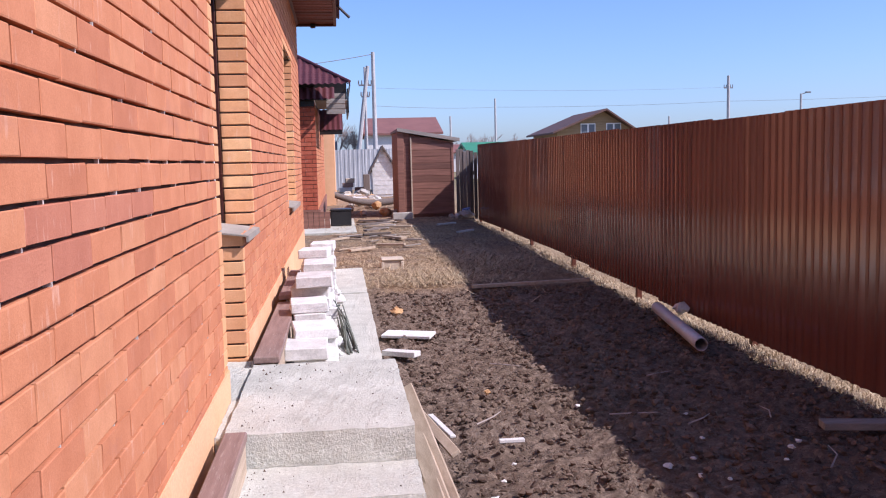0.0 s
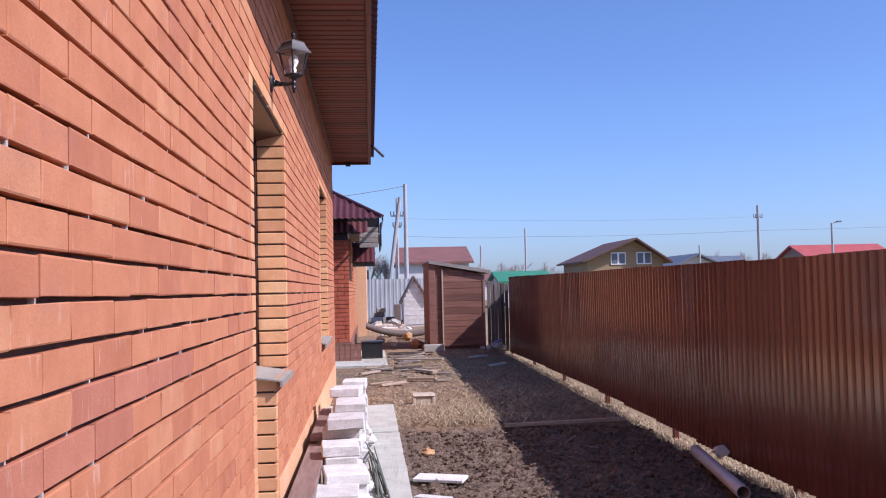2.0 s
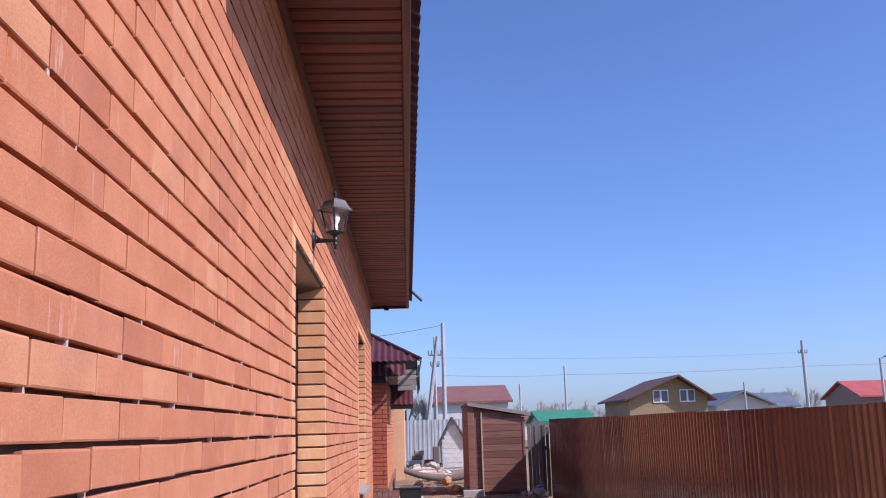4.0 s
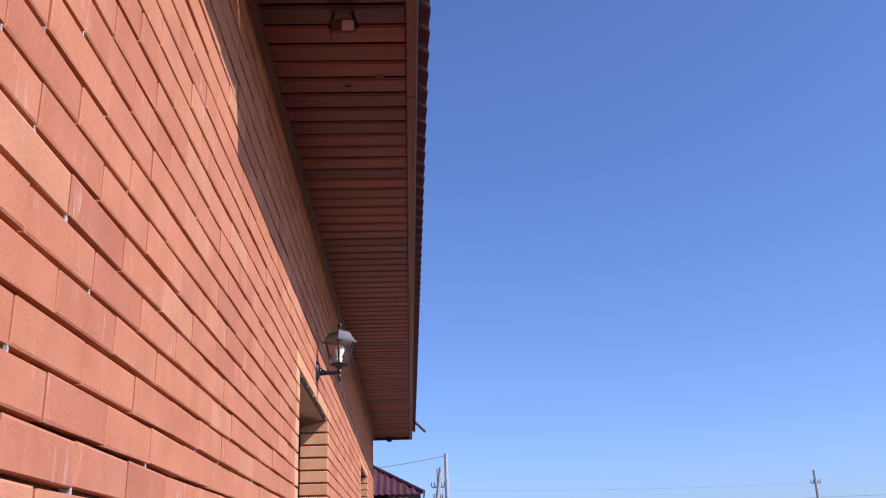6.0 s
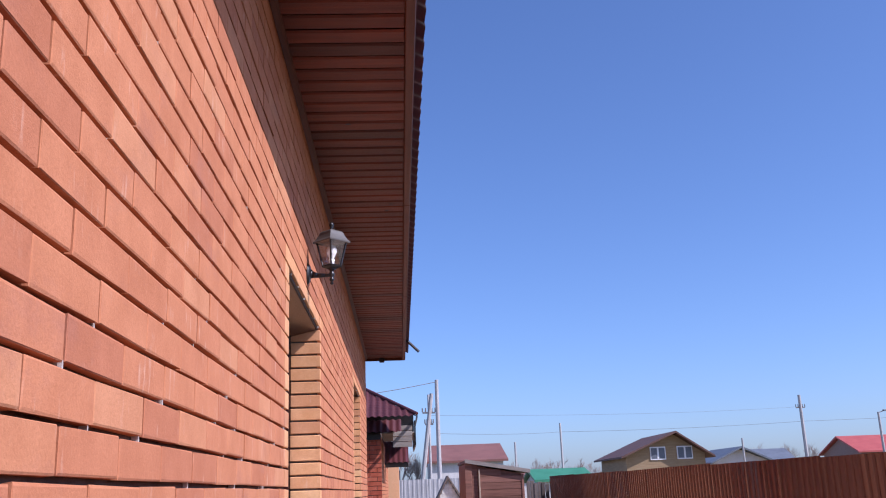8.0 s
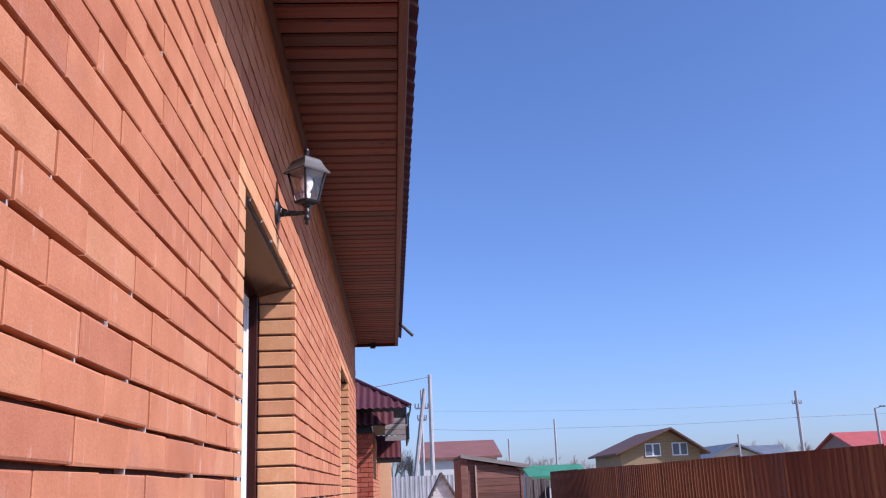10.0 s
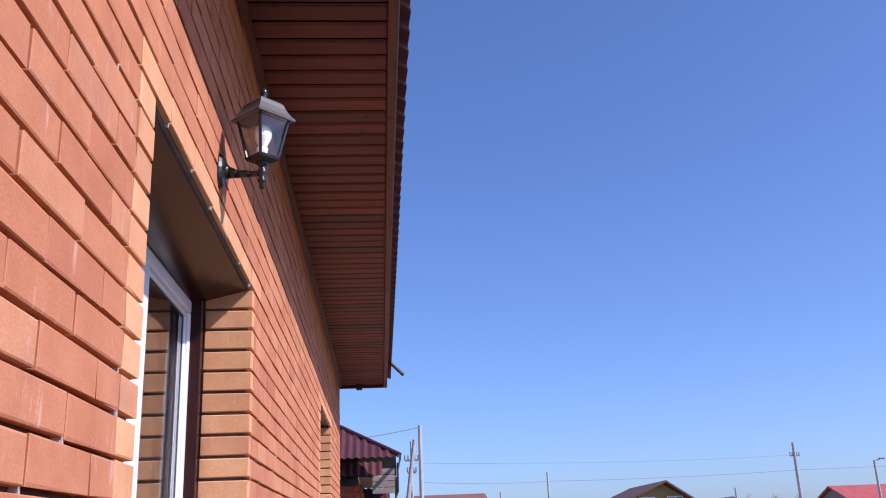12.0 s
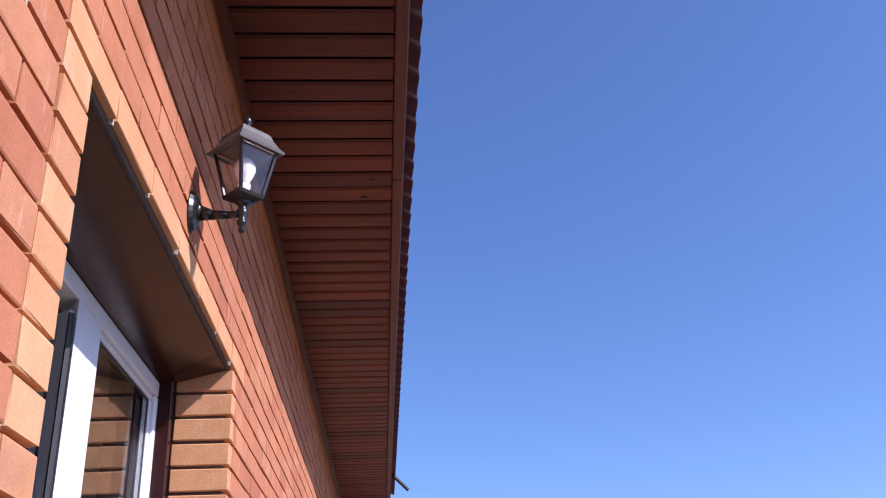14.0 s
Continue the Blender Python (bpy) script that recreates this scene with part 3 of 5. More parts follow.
# ---- wall lantern, floodlight and the small sensor ----
def wall_lantern():
    y, z = 4.83, 2.517
    ax = -0.402
    t = thing("wall_lantern", (W, y, z), "black four-sided wall lantern with a white bulb", "wall lamp")
    bm = bmesh.new()
    q = Matrix.Translation((W - 0.002, y, z)) @ Matrix.Rotation(radians(90), 4, "Y")
    prof = [(0.047, 0.0), (0.047, 0.006), (0.040, 0.014), (0.026, 0.020)]
    lathe(bm, prof, (0, 0, 0), 20)
    for v in bm.verts:
        v.co = q @ Vector((v.co.x * 1.15, v.co.y * 0.85, v.co.z))
    part("wall_plate", bm, M_BLACK, t, smooth=False)
    bm = bmesh.new()
    pts = [(W + 0.014, z - 0.002, 0.027), (W + 0.028, z - 0.005, 0.018), (W + 0.052, z - 0.009, 0.0125), (W + 0.09, z - 0.010, 0.0095), (ax, z - 0.008, 0.0085)]
    for (x0, z0, r0), (x1, z1, r1) in zip(pts, pts[1:]):
        tube(bm, (x0, y, z0), (x1, y, z1), r0, r1, 12)
    part("arm", bm, M_BLACK, t, smooth=True)
    bm = bmesh.new()
    lathe(bm, [(0.004, -0.058), (0.009, -0.053), (0.006, -0.042), (0.012, -0.036), (0.012, -0.026), (0.007, -0.022), (0.014, -0.012), (0.014, 0.002), (0.009, 0.008), (0.013, 0.016), (0.022, 0.022)], (ax, y, z), 14)
    part("finial_foot", bm, M_BLACK, t, smooth=True)
    base, top = z + 0.022, z + 0.158
    bm = bmesh.new()
    lathe(bm, [(0.022, 0.0), (0.048, 0.010), (0.052, 0.018), (0.046, 0.021)], (ax, y, base), square=True)
    part("tray", bm, M_BLACK, t)
    b0, b1 = 0.046, 0.074
    zb, zt = base + 0.020, top
    for sx, sy in ((1, 0), (0, -1), (-1, 0), (0, 1)):
        bm = bmesh.new()
        tube(bm, (ax + sx * b0, y + sy * b0, zb), (ax + sx * b1, y + sy * b1, zt), 0.0048, n=6)
        part("corner_bar", bm, M_BLACK, t)
    for k in range(4):
        bm = bmesh.new()
        r = Matrix.Translation((ax, y, 0)) @ Matrix.Rotation(k * math.pi / 2 + math.pi / 4, 4, "Z")
        lo, hi = b0 * 0.7071 - 0.001, b1 * 0.7071 - 0.001
        vs = [r @ Vector(p) for p in ((lo, -lo, zb), (lo, lo, zb), (hi, hi, zt), (hi, -hi, zt))]
        vo = [r @ Vector((p[0] - 0.002, p[1], p[2])) for p in ((lo, -lo, zb), (lo, lo, zb), (hi, hi, zt), (hi, -hi, zt))]
        a = [bm.verts.new(v) for v in vs]
        b = [bm.verts.new(v) for v in vo]
        bm.faces.new(a)
        bm.faces.new(b[::-1])
        for i in range(4):
            bm.faces.new((a[i], b[i], b[(i + 1) % 4], a[(i + 1) % 4]))
        part("glass_pane", bm, M_LGLASS, t, "clear trapezoid glass pane").visible_shadow = False
    bm = bmesh.new()
    lathe(bm, [(0.076, 0.0), (0.094, -0.006), (0.096, 0.000), (0.082, 0.012), (0.066, 0.034), (0.060, 0.048), (0.050, 0.056), (0.020, 0.064), (0.012, 0.068)], (ax, y, top + 0.004), square=True)
    part("roof_cap", bm, M_CAP, t, "flared black lantern roof, greyed as if sunlit")
    bm = bmesh.new()
    lathe(bm, [(0.012, 0.0), (0.007, 0.011), (0.011, 0.020), (0.012, 0.028), (0.008, 0.037), (0.002, 0.041)], (ax, y, top + 0.070), 12)
    part("finial", bm, M_BLACK, t, smooth=True)
    bm = bmesh.new()
    lathe(bm, [(0.014, 0.0), (0.014, 0.022), (0.016, 0.030)], (ax, y, base + 0.018), 14)
    part("lamp_holder", bm, M_WHITE, t, smooth=True)
    bm = bmesh.new()
    prof = [(0.012, 0.0), (0.014, 0.012), (0.021, 0.026), (0.026, 0.040), (0.026, 0.052), (0.021, 0.066), (0.011, 0.076), (0.002, 0.079)]
    lathe(bm, prof, (ax, y, base + 0.048), 20)
    part("bulb", bm, M_BULB, t, "white opal light bulb", smooth=True)


wall_lantern()


def floodlight():
    x, y, z = -0.225, 2.53, SOFFIT
    t = thing("floodlight", (x, y, z), "small floodlight hanging under the stained eaves", "floodlight")
    bm = bmesh.new()
    box(bm, x - 0.040, x + 0.040, y - 0.028, y + 0.028, z - 0.092, z - 0.036, 0.006)
    part("housing", bm, M_FASCIA, t)
    bm = bmesh.new()
    box(bm, x - 0.002, x + 0.036, y - 0.034, y - 0.029, z - 0.086, z - 0.048, 0.002)
    part("lens", bm, M_LENS, t, "small lens tinted with the brick's reflection")
    for s in (-1, 1):
        bm = bmesh.new()
        tube(bm, (x + s * 0.048, y, z - 0.060), (x + s * 0.030, y, z - 0.0005), 0.005, n=8)
        part("bracket", bm, M_BLACK, t)


floodlight()

t = thing("motion_detector", (-0.30, END + 0.02, SOFFIT - 0.034), "small dark sensor under the end of the eaves", "sensor")
bm = bmesh.new()
box(bm, -0.335, -0.265, END - 0.02, END + 0.05, SOFFIT - 0.062, SOFFIT - 0.003, 0.006)
part("body", bm, M_BLACK, t)


# ---- concrete steps and path ----
def slab(x0, x1, y0, y1, z0, z1, seed):
    bm = bmesh.new()
    box(bm, x0, x1, y0, y1, z0, z1)
    bmesh.ops.subdivide_edges(bm, edges=bm.edges[:], cuts=22, use_grid_fill=True)
    for v in bm.verts:
        p = v.co.copy()
        v.co += noise.noise_vector(p * 14 + Vector((seed, 0, 0))) * 0.005 + noise.noise_vector(p * 45 + Vector((0, seed, 0))) * 0.003
        if abs(p.z - z1) < 1e-4 and (p.x in (x0, x1) or p.y in (y0, y1)):
            v.co.z -= 0.006 + 0.012 * max(0.0, noise.noise(p * 17))
    return bm


st = thing("concrete_steps", (-0.1, 3.9, 0), "cast concrete landing with two rough steps", "steps", kind="structure")
part("landing", slab(-0.476, 0.257, 3.475, 4.715, -0.05, 0.28, 1), M_CONC, st)
part("tread", slab(-0.476, 0.262, 3.10, 3.472, -0.05, 0.145, 2), M_CONC, st)
part("tread", slab(-0.476, 0.264, 2.76, 3.098, -0.05, 0.045, 5), M_CONC, st)
part("threshold", slab(W + 0.008, -0.482, 3.52, 4.08, -0.05, 0.262, 3), M_CONC, st)
part("threshold", slab(-0.733, -0.484, 4.095, 4.922, -0.05, 0.258, 6), M_CONC, st)
gv, gf = [], []
gr = random.Random(8)
for k in range(240):
    x, y = gr.uniform(-0.42, 0.25), gr.uniform(2.8, 4.7)
    if gr.random() < 0.45:
        x = -0.42 + 0.2 * gr.random() ** 2
    z = 0.282 if y > 3.48 else (0.147 if y > 3.105 else 0.047)
    if 3.46 < y < 3.49 or 3.08 < y < 3.12:
        continue
    r = 0.002 + 0.006 * gr.random() ** 4
    o = len(gv)
    a = gr.uniform(0, 6)
    gv += [(x + r * math.cos(a + i * 2.1) * gr.uniform(0.7, 1.3), y + r * math.sin(a + i * 2.1) * gr.uniform(0.7, 1.3), z - 0.004) for i in range(3)] + [(x, y, z + r * gr.uniform(0.5, 1.1))]
    gf += [(o, o + 1, o + 3), (o + 1, o + 2, o + 3), (o + 2, o, o + 3)]
tagged(sheet("mortar_grit", gv, gf, M_SOILC), "scattered mortar grit and soil crumbs on the steps", "grit", kind="stuff")
bm = slab(W + 0.008, 0.222, 4.719, 8.45, -0.1, 0.10, 4)
solid("pavement", bm, M_CONC, "rough concrete strip along the house wall", "path", kind="structure")
bm = slab(W + 0.008, 0.218, 8.50, 10.45, -0.1, 0.108, 7)
solid("pavement_far", bm, M_CONC, "rough concrete slab at the end of the strip", "path", kind="structure")


# ---- the profiled fence ----
FX = 2.80


def fence():
    f = thing("sheet_metal_fence", (FX, 10, 0), "tall brown profiled sheet-metal fence on thin posts", "fence")
    prof = [(0.0, 0.0), (0.030, 0.0), (0.038, 0.012), (0.068, 0.012), (0.076, 0.0)]
    pitch = 0.0958
    sheets = []
    y = -6.0
    while y < 20.1:
        sheets.append((y, y + 1.15))
        y += 1.15
    for i, (a, b) in enumerate(sheets):
        rise = min(max((a - 7.0) / 4.0, 0.0), 1.0)
        z0 = 0.022 + 0.088 * rise + random.uniform(-0.006, 0.006)
        z1 = 1.563 + 0.0045 * max(a - 4.4, 0.0) + random.uniform(-0.006, 0.006)
        proud = 0.003 * (i % 2)
        pts = []
        k = 0
        while a + k * pitch < b + 0.01:
            for u, d in prof:
                yy = a + k * pitch + u
                if yy <= b + 0.02:
                    pts.append((yy, d * random.uniform(0.94, 1.05)))
            k += 1
        pts.append((b + 0.028, 0.0))
        verts, faces = [], []
        lean = random.uniform(-0.002, 0.002)
        for yy, d in pts:
            # past 18.4 the fence is unseen, bent and lowered to shape the shed's shadow
            x = FX - d - proud + 0.17 * max(0.0, yy - 18.4)
            zt = z1 if yy < 18.45 else 1.42
            verts += [(x + lean, yy, z0), (x - lean, yy, zt), (x + lean + 0.0012, yy, z0), (x - lean + 0.0012, yy, zt)]
        for j in range(len(pts) - 1):
            p, q = j * 4, j * 4 + 4
            faces += [(p, q, q + 1, p + 1), (p + 2, p + 3, q + 3, q + 2), (p + 1, q + 1, q + 3, p + 3), (p, p + 2, q + 2, q)]
        sheet("fence_sheet", [(x - FX, yy - 10, z) for x, yy, z in verts], faces, M_FENCE, f)
    for z in (0.36, 1.20):
        bm = bmesh.new()
        box(bm, FX + 0.006, FX + 0.030, -6, 18.3, z + 0.0, z + 0.04)
        part("rail", bm, M_FENCE, f)
    y = 8.55 - 2.5 * 5
    while y < 18.6:
        bm = bmesh.new()
        box(bm, FX + 0.032, FX + 0.082, y - 0.025, y + 0.025, -0.2, 1.5 + 0.003 * y, 0.004)
        part("post", bm, M_FASCIA, f)
        y += 2.5
    # screws, shared mesh
    bm = bmesh.new()
    tube(bm, (0.0, 0, 0), (-0.005, 0, 0), 0.008, 0.006, 6)
    me = mesh("screw", bm, M_FASCIA)
    y = 2.015
    while y < 9.0:
        ob = new("screw", me)
        ob.parent = f
        ob.location = (-0.003, y - 10, 1.225 + 0.003 * (y - 4))
        y += pitch * 2
    return f


fence()


# ---- neighbour's brick house ----
def profiled_tiles(x0, x1, y0, y1, zf, nx, ny, step=0.02, wave=0.02):
    """A pressed-metal tile surface over a rectangle; zf(x, y) gives the plain slope."""
    verts, faces = [], []
    for j in range(ny + 1):
        for i in range(nx + 1):
            x, y = x0 + (x1 - x0) * i / nx, y0 + (y1 - y0) * j / ny
            verts.append((x, y, zf(x, y, i, j)))
    for j in range(ny):
        for i in range(nx):
            a = j * (nx + 1) + i
            faces.append((a, a + 1, a + nx + 2, a + nx + 1))
    return verts, faces


def brick_block(bm, u0, u1, z0, z1, place, course=0.077, length=0.262):
    z, r = z0, 0
    while z + course * 0.9 <= z1 + 0.01:
        u = u0 - (length / 2 if r % 2 else 0)
        while u < u1:
            a, b = max(u, u0), min(u + length - 0.008, u1)
            if b - a > 0.03:
                place(bm, a, b, z, z + course - 0.010)
            u += length
        z += course
        r += 1


def neighbour_house():
    y0 = 16.8
    xr = -0.41
    h = thing("neighbour_house", (-3.0, y0, 0.08), "red brick neighbour house with a wine metal tile roof", "house")
    bm = bmesh.new()
    box(bm, -7.0, xr - 0.012, y0 + 0.012, y0 + 9.0, 0.45, 2.5)
    part("wall", bm, M_MORTAR, h)
    bm = bmesh.new()
    brick_block(bm, -1.4, xr, 0.48, 2.45, lambda b, u0, u1, z0, z1: box(b, u0, u1, y0, y0 + 0.03, z0, z1))
    b2 = part("brick_facing", bm, M_BRICKN, h)
    tagged(b2, kind="stuff")
    # paler brick than the front: sun on this side is put into its colour
    bm = bmesh.new()
    brick_block(bm, y0 + 0.032, y0 + 8.6, 0.48, 2.45, lambda b, u0, u1, z0, z1: box(b, xr - 0.03, xr, u0, u1, z0, z1))
    b3 = part("side_facing", bm, M_BRICKS, h)
    tagged(b3, kind="stuff")
    bm = bmesh.new()
    for k in range(12):
        box(bm, -1.4 + k * 0.1, -1.4 + k * 0.1 + 0.094, y0 - 0.045, y0 - 0.025, 0.05, 0.44)
    for k in range(86):
        box(bm, xr + 0.012, xr + 0.030, y0 - 0.04 + k * 0.1, y0 + 0.054 + k * 0.1, 0.05, 0.44)
    box(bm, -1.5, xr + 0.04, y0 - 0.05, y0 + 8.6, 0.44, 0.475)
    part("plinth", bm, M_SHED, h, "dark brown ribbed plinth")
    # a small tiled canopy below the hipped roof
    zf = lambda x, y, i, j: 2.46 + (y - (y0 - 0.25)) * 1.0 + 0.010 * math.sin(x * math.tau / 0.115)
    v, f = profiled_tiles(-1.6, -0.05, y0 - 0.25, y0 - 0.03, zf, 220, 2)
    ob = sheet("lower_tiles", [(a + 3.0, b - y0, c - 0.08) for a, b, c in v], f, M_TILE, h)
    v, f = [], []
    nx, ny = 440, 60
    for j in range(ny + 1):
        y = y0 - 0.55 + 2.0 * j / ny
        xr2 = 0.215 - (y - (y0 - 0.55))
        for i in range(nx + 1):
            x = -3.2 + (xr2 + 3.2) * i / nx
            v.append((x + 3.0, y - y0, 2.62 + (y - (y0 - 0.55)) * 0.60 + 0.011 * math.sin(x * math.tau / 0.115) + 0.040 * ((j % 5) / 5.0)))
    for j in range(ny):
        for i in range(nx):
            a = j * (nx + 1) + i
            f.append((a, a + 1, a + nx + 2, a + nx + 1))
    sheet("roof_tiles", v, f, M_TILE, h)
    bm = bmesh.new()
    box(bm, -1.6, 0.17, y0 - 0.025, y0 - 0.002, 2.46, 2.78)
    part("frieze_board", bm, M_BLACK, h)
    bm = bmesh.new()
    prism(bm, [(y0 - 0.55, 2.66), (y0 + 8.0, 2.66), (y0 + 8.0, 2.72), (y0 - 0.55, 2.72)], "x", 0.215, 0.235)
    part("side_fascia", bm, M_BLACK, h)
    bm = bmesh.new()
    tube(bm, (0.225, y0 - 0.56, 2.73), (-1.79, y0 + 1.44, 3.93), 0.03, n=8)
    part("hip_cap", bm, M_TILE, h)
    bm = bmesh.new()
    prism(bm, [(0.20, 2.70), (0.20, 2.66), (-1.8, 3.82), (-1.8, 3.90)], "y", y0 - 0.5 + 2.0, y0 + 8.0)
    part("side_roof", bm, M_TILE, h)
    # boarded soffit of the side overhang
    for k in range(4):
        bm = bmesh.new()
        box(bm, -0.20, 0.14, y0 - 0.06, y0 - 0.03, 2.20 + k * 0.095, 2.285 + k * 0.095, 0.002)
        part("eaves_board", bm, M_ASH, h)
    bm = bmesh.new()
    box(bm, xr + 0.005, 0.175, y0 - 0.029, y0 + 2.6, 2.44, 2.458)
    part("soffit", bm, M_ASH, h)
    bm = bmesh.new()
    box(bm, 0.18, 0.205, y0 - 0.028, y0 + 2.6, 2.22, 2.655)
    part("eaves_board", bm, M_BLACK, h)
    bm = bmesh.new()
    box(bm, -1.6, xr - 0.005, y0 - 0.03, y0 - 0.004, 2.34, 2.44)
    part("front_fascia", bm, M_BLACK, h)
    # farther wing with its own small canopy
    bm = bmesh.new()
    box(bm, -4.0, -0.13, 26.0, 31.0, 0.1, 2.35)
    part("wing_wall", bm, M_PLINTH, h)
    zf2 = lambda x, y, i, j: 2.05 + (y - 20.4) * 0.5 + 0.010 * math.sin(x * math.tau / 0.115)
    v, f = profiled_tiles(-1.2, 0.10, 20.4, 21.4, zf2, 70, 2)
    sheet("wing_tiles", [(a + 3.0, b - y0, c - 0.08) for a, b, c in v], f, M_TILE, h)
    bm = bmesh.new()
    box(bm, -1.2, 0.09, 20.42, 20.46, 1.95, 2.06)
    part("wing_fascia", bm, M_BLACK, h)
    return h


neighbour_house()

bm = slab(-1.2, 0.255, 15.6, 19.6, -0.05, 0.135, 8)
solid("pavement_neighbour", bm, M_CONC, "grey concrete slab before the neighbour house", "path", kind="structure")
t = thing("storage_crate", (-0.02, 17.4, 0.135), "dark grey plastic crate standing on the concrete slab", "crate")
bm = bmesh.new()
box(bm, -0.2, 0.19, 17.2, 17.7, 0.1355, 0.42, 0.012)
part("body", bm, M_BLACK, t)
bm = bmesh.new()
box(bm, -0.21, 0.20, 17.19, 17.71, 0.421, 0.455, 0.010)
part("lid", bm, M_BLACK, t)


# ---- timber shed and the grey plank screen ----
def shed():
    y0 = 19.4
    x0, x1 = 1.30, 2.40
    gz = 0.11
    s = thing("timber_shed", (1.8, y0, gz), "brown timber lean-to shed with horizontal boards", "shed")
    top = lambda x: 2.01 - (x - 1.23) * 0.20
    n = 13
    for k in range(n):
        z0 = gz + 0.08 + k * 0.136
        z1 = z0 + 0.130
        xr = x1
        if z1 > top(x1) - 0.05:
            xr = min(x1, 1.23 + (2.01 - 0.05 - z1) / 0.20)
        if xr < x0 + 0.1:
            continue
        bm = bmesh.new()
        box(bm, x0 + 0.19, xr, y0, y0 + 0.028, z0, z1, 0.004)
        part("board", bm, M_SHED, s)
    bm = bmesh.new()
    box(bm, x0 - 0.08, x0 + 0.06, y0 - 0.02, y0 + 0.12, gz - 0.05, 1.95, 0.006)
    part("corner_post", bm, M_SHED, s, "heavy dark corner post")
    bm = bmesh.new()
    box(bm, x0 + 0.061, x0 + 0.188, y0 + 0.02, y0 + 0.05, gz, 1.93, 0.004)
    part("door_board", bm, M_SHED, s)
    bm = bmesh.new()
    box(bm, x0 + 0.195, x0 + 0.225, y0 - 0.03, y0 - 0.002, gz - 0.04, 1.82, 0.004)
    part("loose_batten", bm, M_RAW, s, "pale upright batten")
    bm = bmesh.new()
    box(bm, x1 - 0.03, x1 + 0.02, y0 - 0.012, y0 + 0.04, gz - 0.05, 1.70, 0.004)
    part("edge_board", bm, M_SHED, s)
    bm = bmesh.new()
    prism(bm, [(x0 - 0.06, gz - 0.05), (x0 - 0.06, 1.94), (x0 - 0.03, 1.94), (x0 - 0.03, gz - 0.05)], "y", y0 + 0.121, y0 + 2.2)
    prism(bm, [(x1 - 0.03, gz - 0.05), (x1 - 0.03, 1.70), (x1, 1.70), (x1, gz - 0.05)], "y", y0 + 0.042, y0 + 2.2)
    prism(bm, [(x0 - 0.06, gz - 0.05), (x0 - 0.06, 1.94), (x1, 1.70), (x1, gz - 0.05)], "y", y0 + 2.201, y0 + 2.23)
    part("side_wall", bm, M_SHED, s)
    bm = bmesh.new()
    prism(bm, [(x0 - 0.065, 2.015), (x0 - 0.065, 1.96), (x1 + 0.14, 1.725), (x1 + 0.14, 1.78)], "y", y0 - 0.05, y0 + 2.5)
    part("roof", bm, M_GREYW, s, "weathered grey felt roof")
    bm = bmesh.new()
    prism(bm, [(x0 - 0.075, 2.03), (x0 - 0.075, 1.955), (x1 + 0.15, 1.715), (x1 + 0.15, 1.79)], "y", y0 - 0.075, y0 - 0.052)
    part("barge_board", bm, M_ASH, s)
    bm = bmesh.new()
    prism(bm, [(x0 + 0.062, gz), (x0 + 0.062, 1.92), (x1 - 0.031, 1.71), (x1 - 0.031, gz)], "y", y0 + 0.055, y0 + 0.075)
    part("backing", bm, M_SHED, s)
    return s


shed()

t = thing("plank_screen", (2.72, 19.42, 0.1), "weathered grey upright planks closing the gap beside the shed", "fence")
for k in range(6):
    bm = bmesh.new()
    x = 2.475 + k * 0.076 + random.uniform(-0.004, 0.004)
    box(bm, x, x + random.uniform(0.069, 0.0745), 19.42 + 0.012 * (k % 2), 19.442 + 0.012 * (k % 2), 0.05, 1.54 - 0.012 * k + random.uniform(-0.03, 0.03), 0.003)
    part("plank", bm, M_GREYW, t)
bm = bmesh.new()
box(bm, 2.48, 2.93, 19.47, 19.51, 1.0, 1.08, 0.003)
part("rail", bm, M_OLDW, t)


# ---- things in the yard ----
def block(name, size, m, material, label, category, group="", bev=0.006, wear=0.0, seed=0):
    """A single worn block or board, its base at the pose m."""
    bm = bmesh.new()
    box(bm, -size[0] / 2, size[0] / 2, -size[1] / 2, size[1] / 2, 0, size[2], bev)
    if wear:
        bmesh.ops.subdivide_edges(bm, edges=bm.edges[:], cuts=2, use_grid_fill=True)
        rough(bm, wear, 18, seed)
        low = min(v.co.z for v in bm.verts)
        for v in bm.verts:
            v.co.z -= low
    ob = new(name, mesh(name, bm, material))
    ob.matrix_world = m
    return tagged(ob, label, category, group)


# the white block pile along the wall
rng = random.Random(5)
pile = ((5.40, 2, 0.070), (5.72, 3, 0.072), (6.15, 4, 0.075), (6.68, 5, 0.078), (7.30, 6, 0.072), (7.95, 6, 0.080), (8.6, 6, 0.078))
for i, (y, n, h) in enumerate(pile):
    z = 0.103
    for k in range(n):
        hh = h * rng.uniform(0.85, 1.1)
        sx = rng.uniform(0.21, 0.27)
        block("white_block", (sx, rng.uniform(0.26, 0.36), hh), pose(-0.205 + rng.uniform(-0.035, 0.035), y + rng.uniform(-0.04, 0.04), z, rng.uniform(-1.2, 1.2), rng.uniform(-1.2, 1.2), rng.uniform(-7, 7)),
              M_LIME, "chipped white lime block in a pile on the path", "block", "pile of white blocks", 0.007, 0.006, i * 9 + k)
        z += hh + 0.002

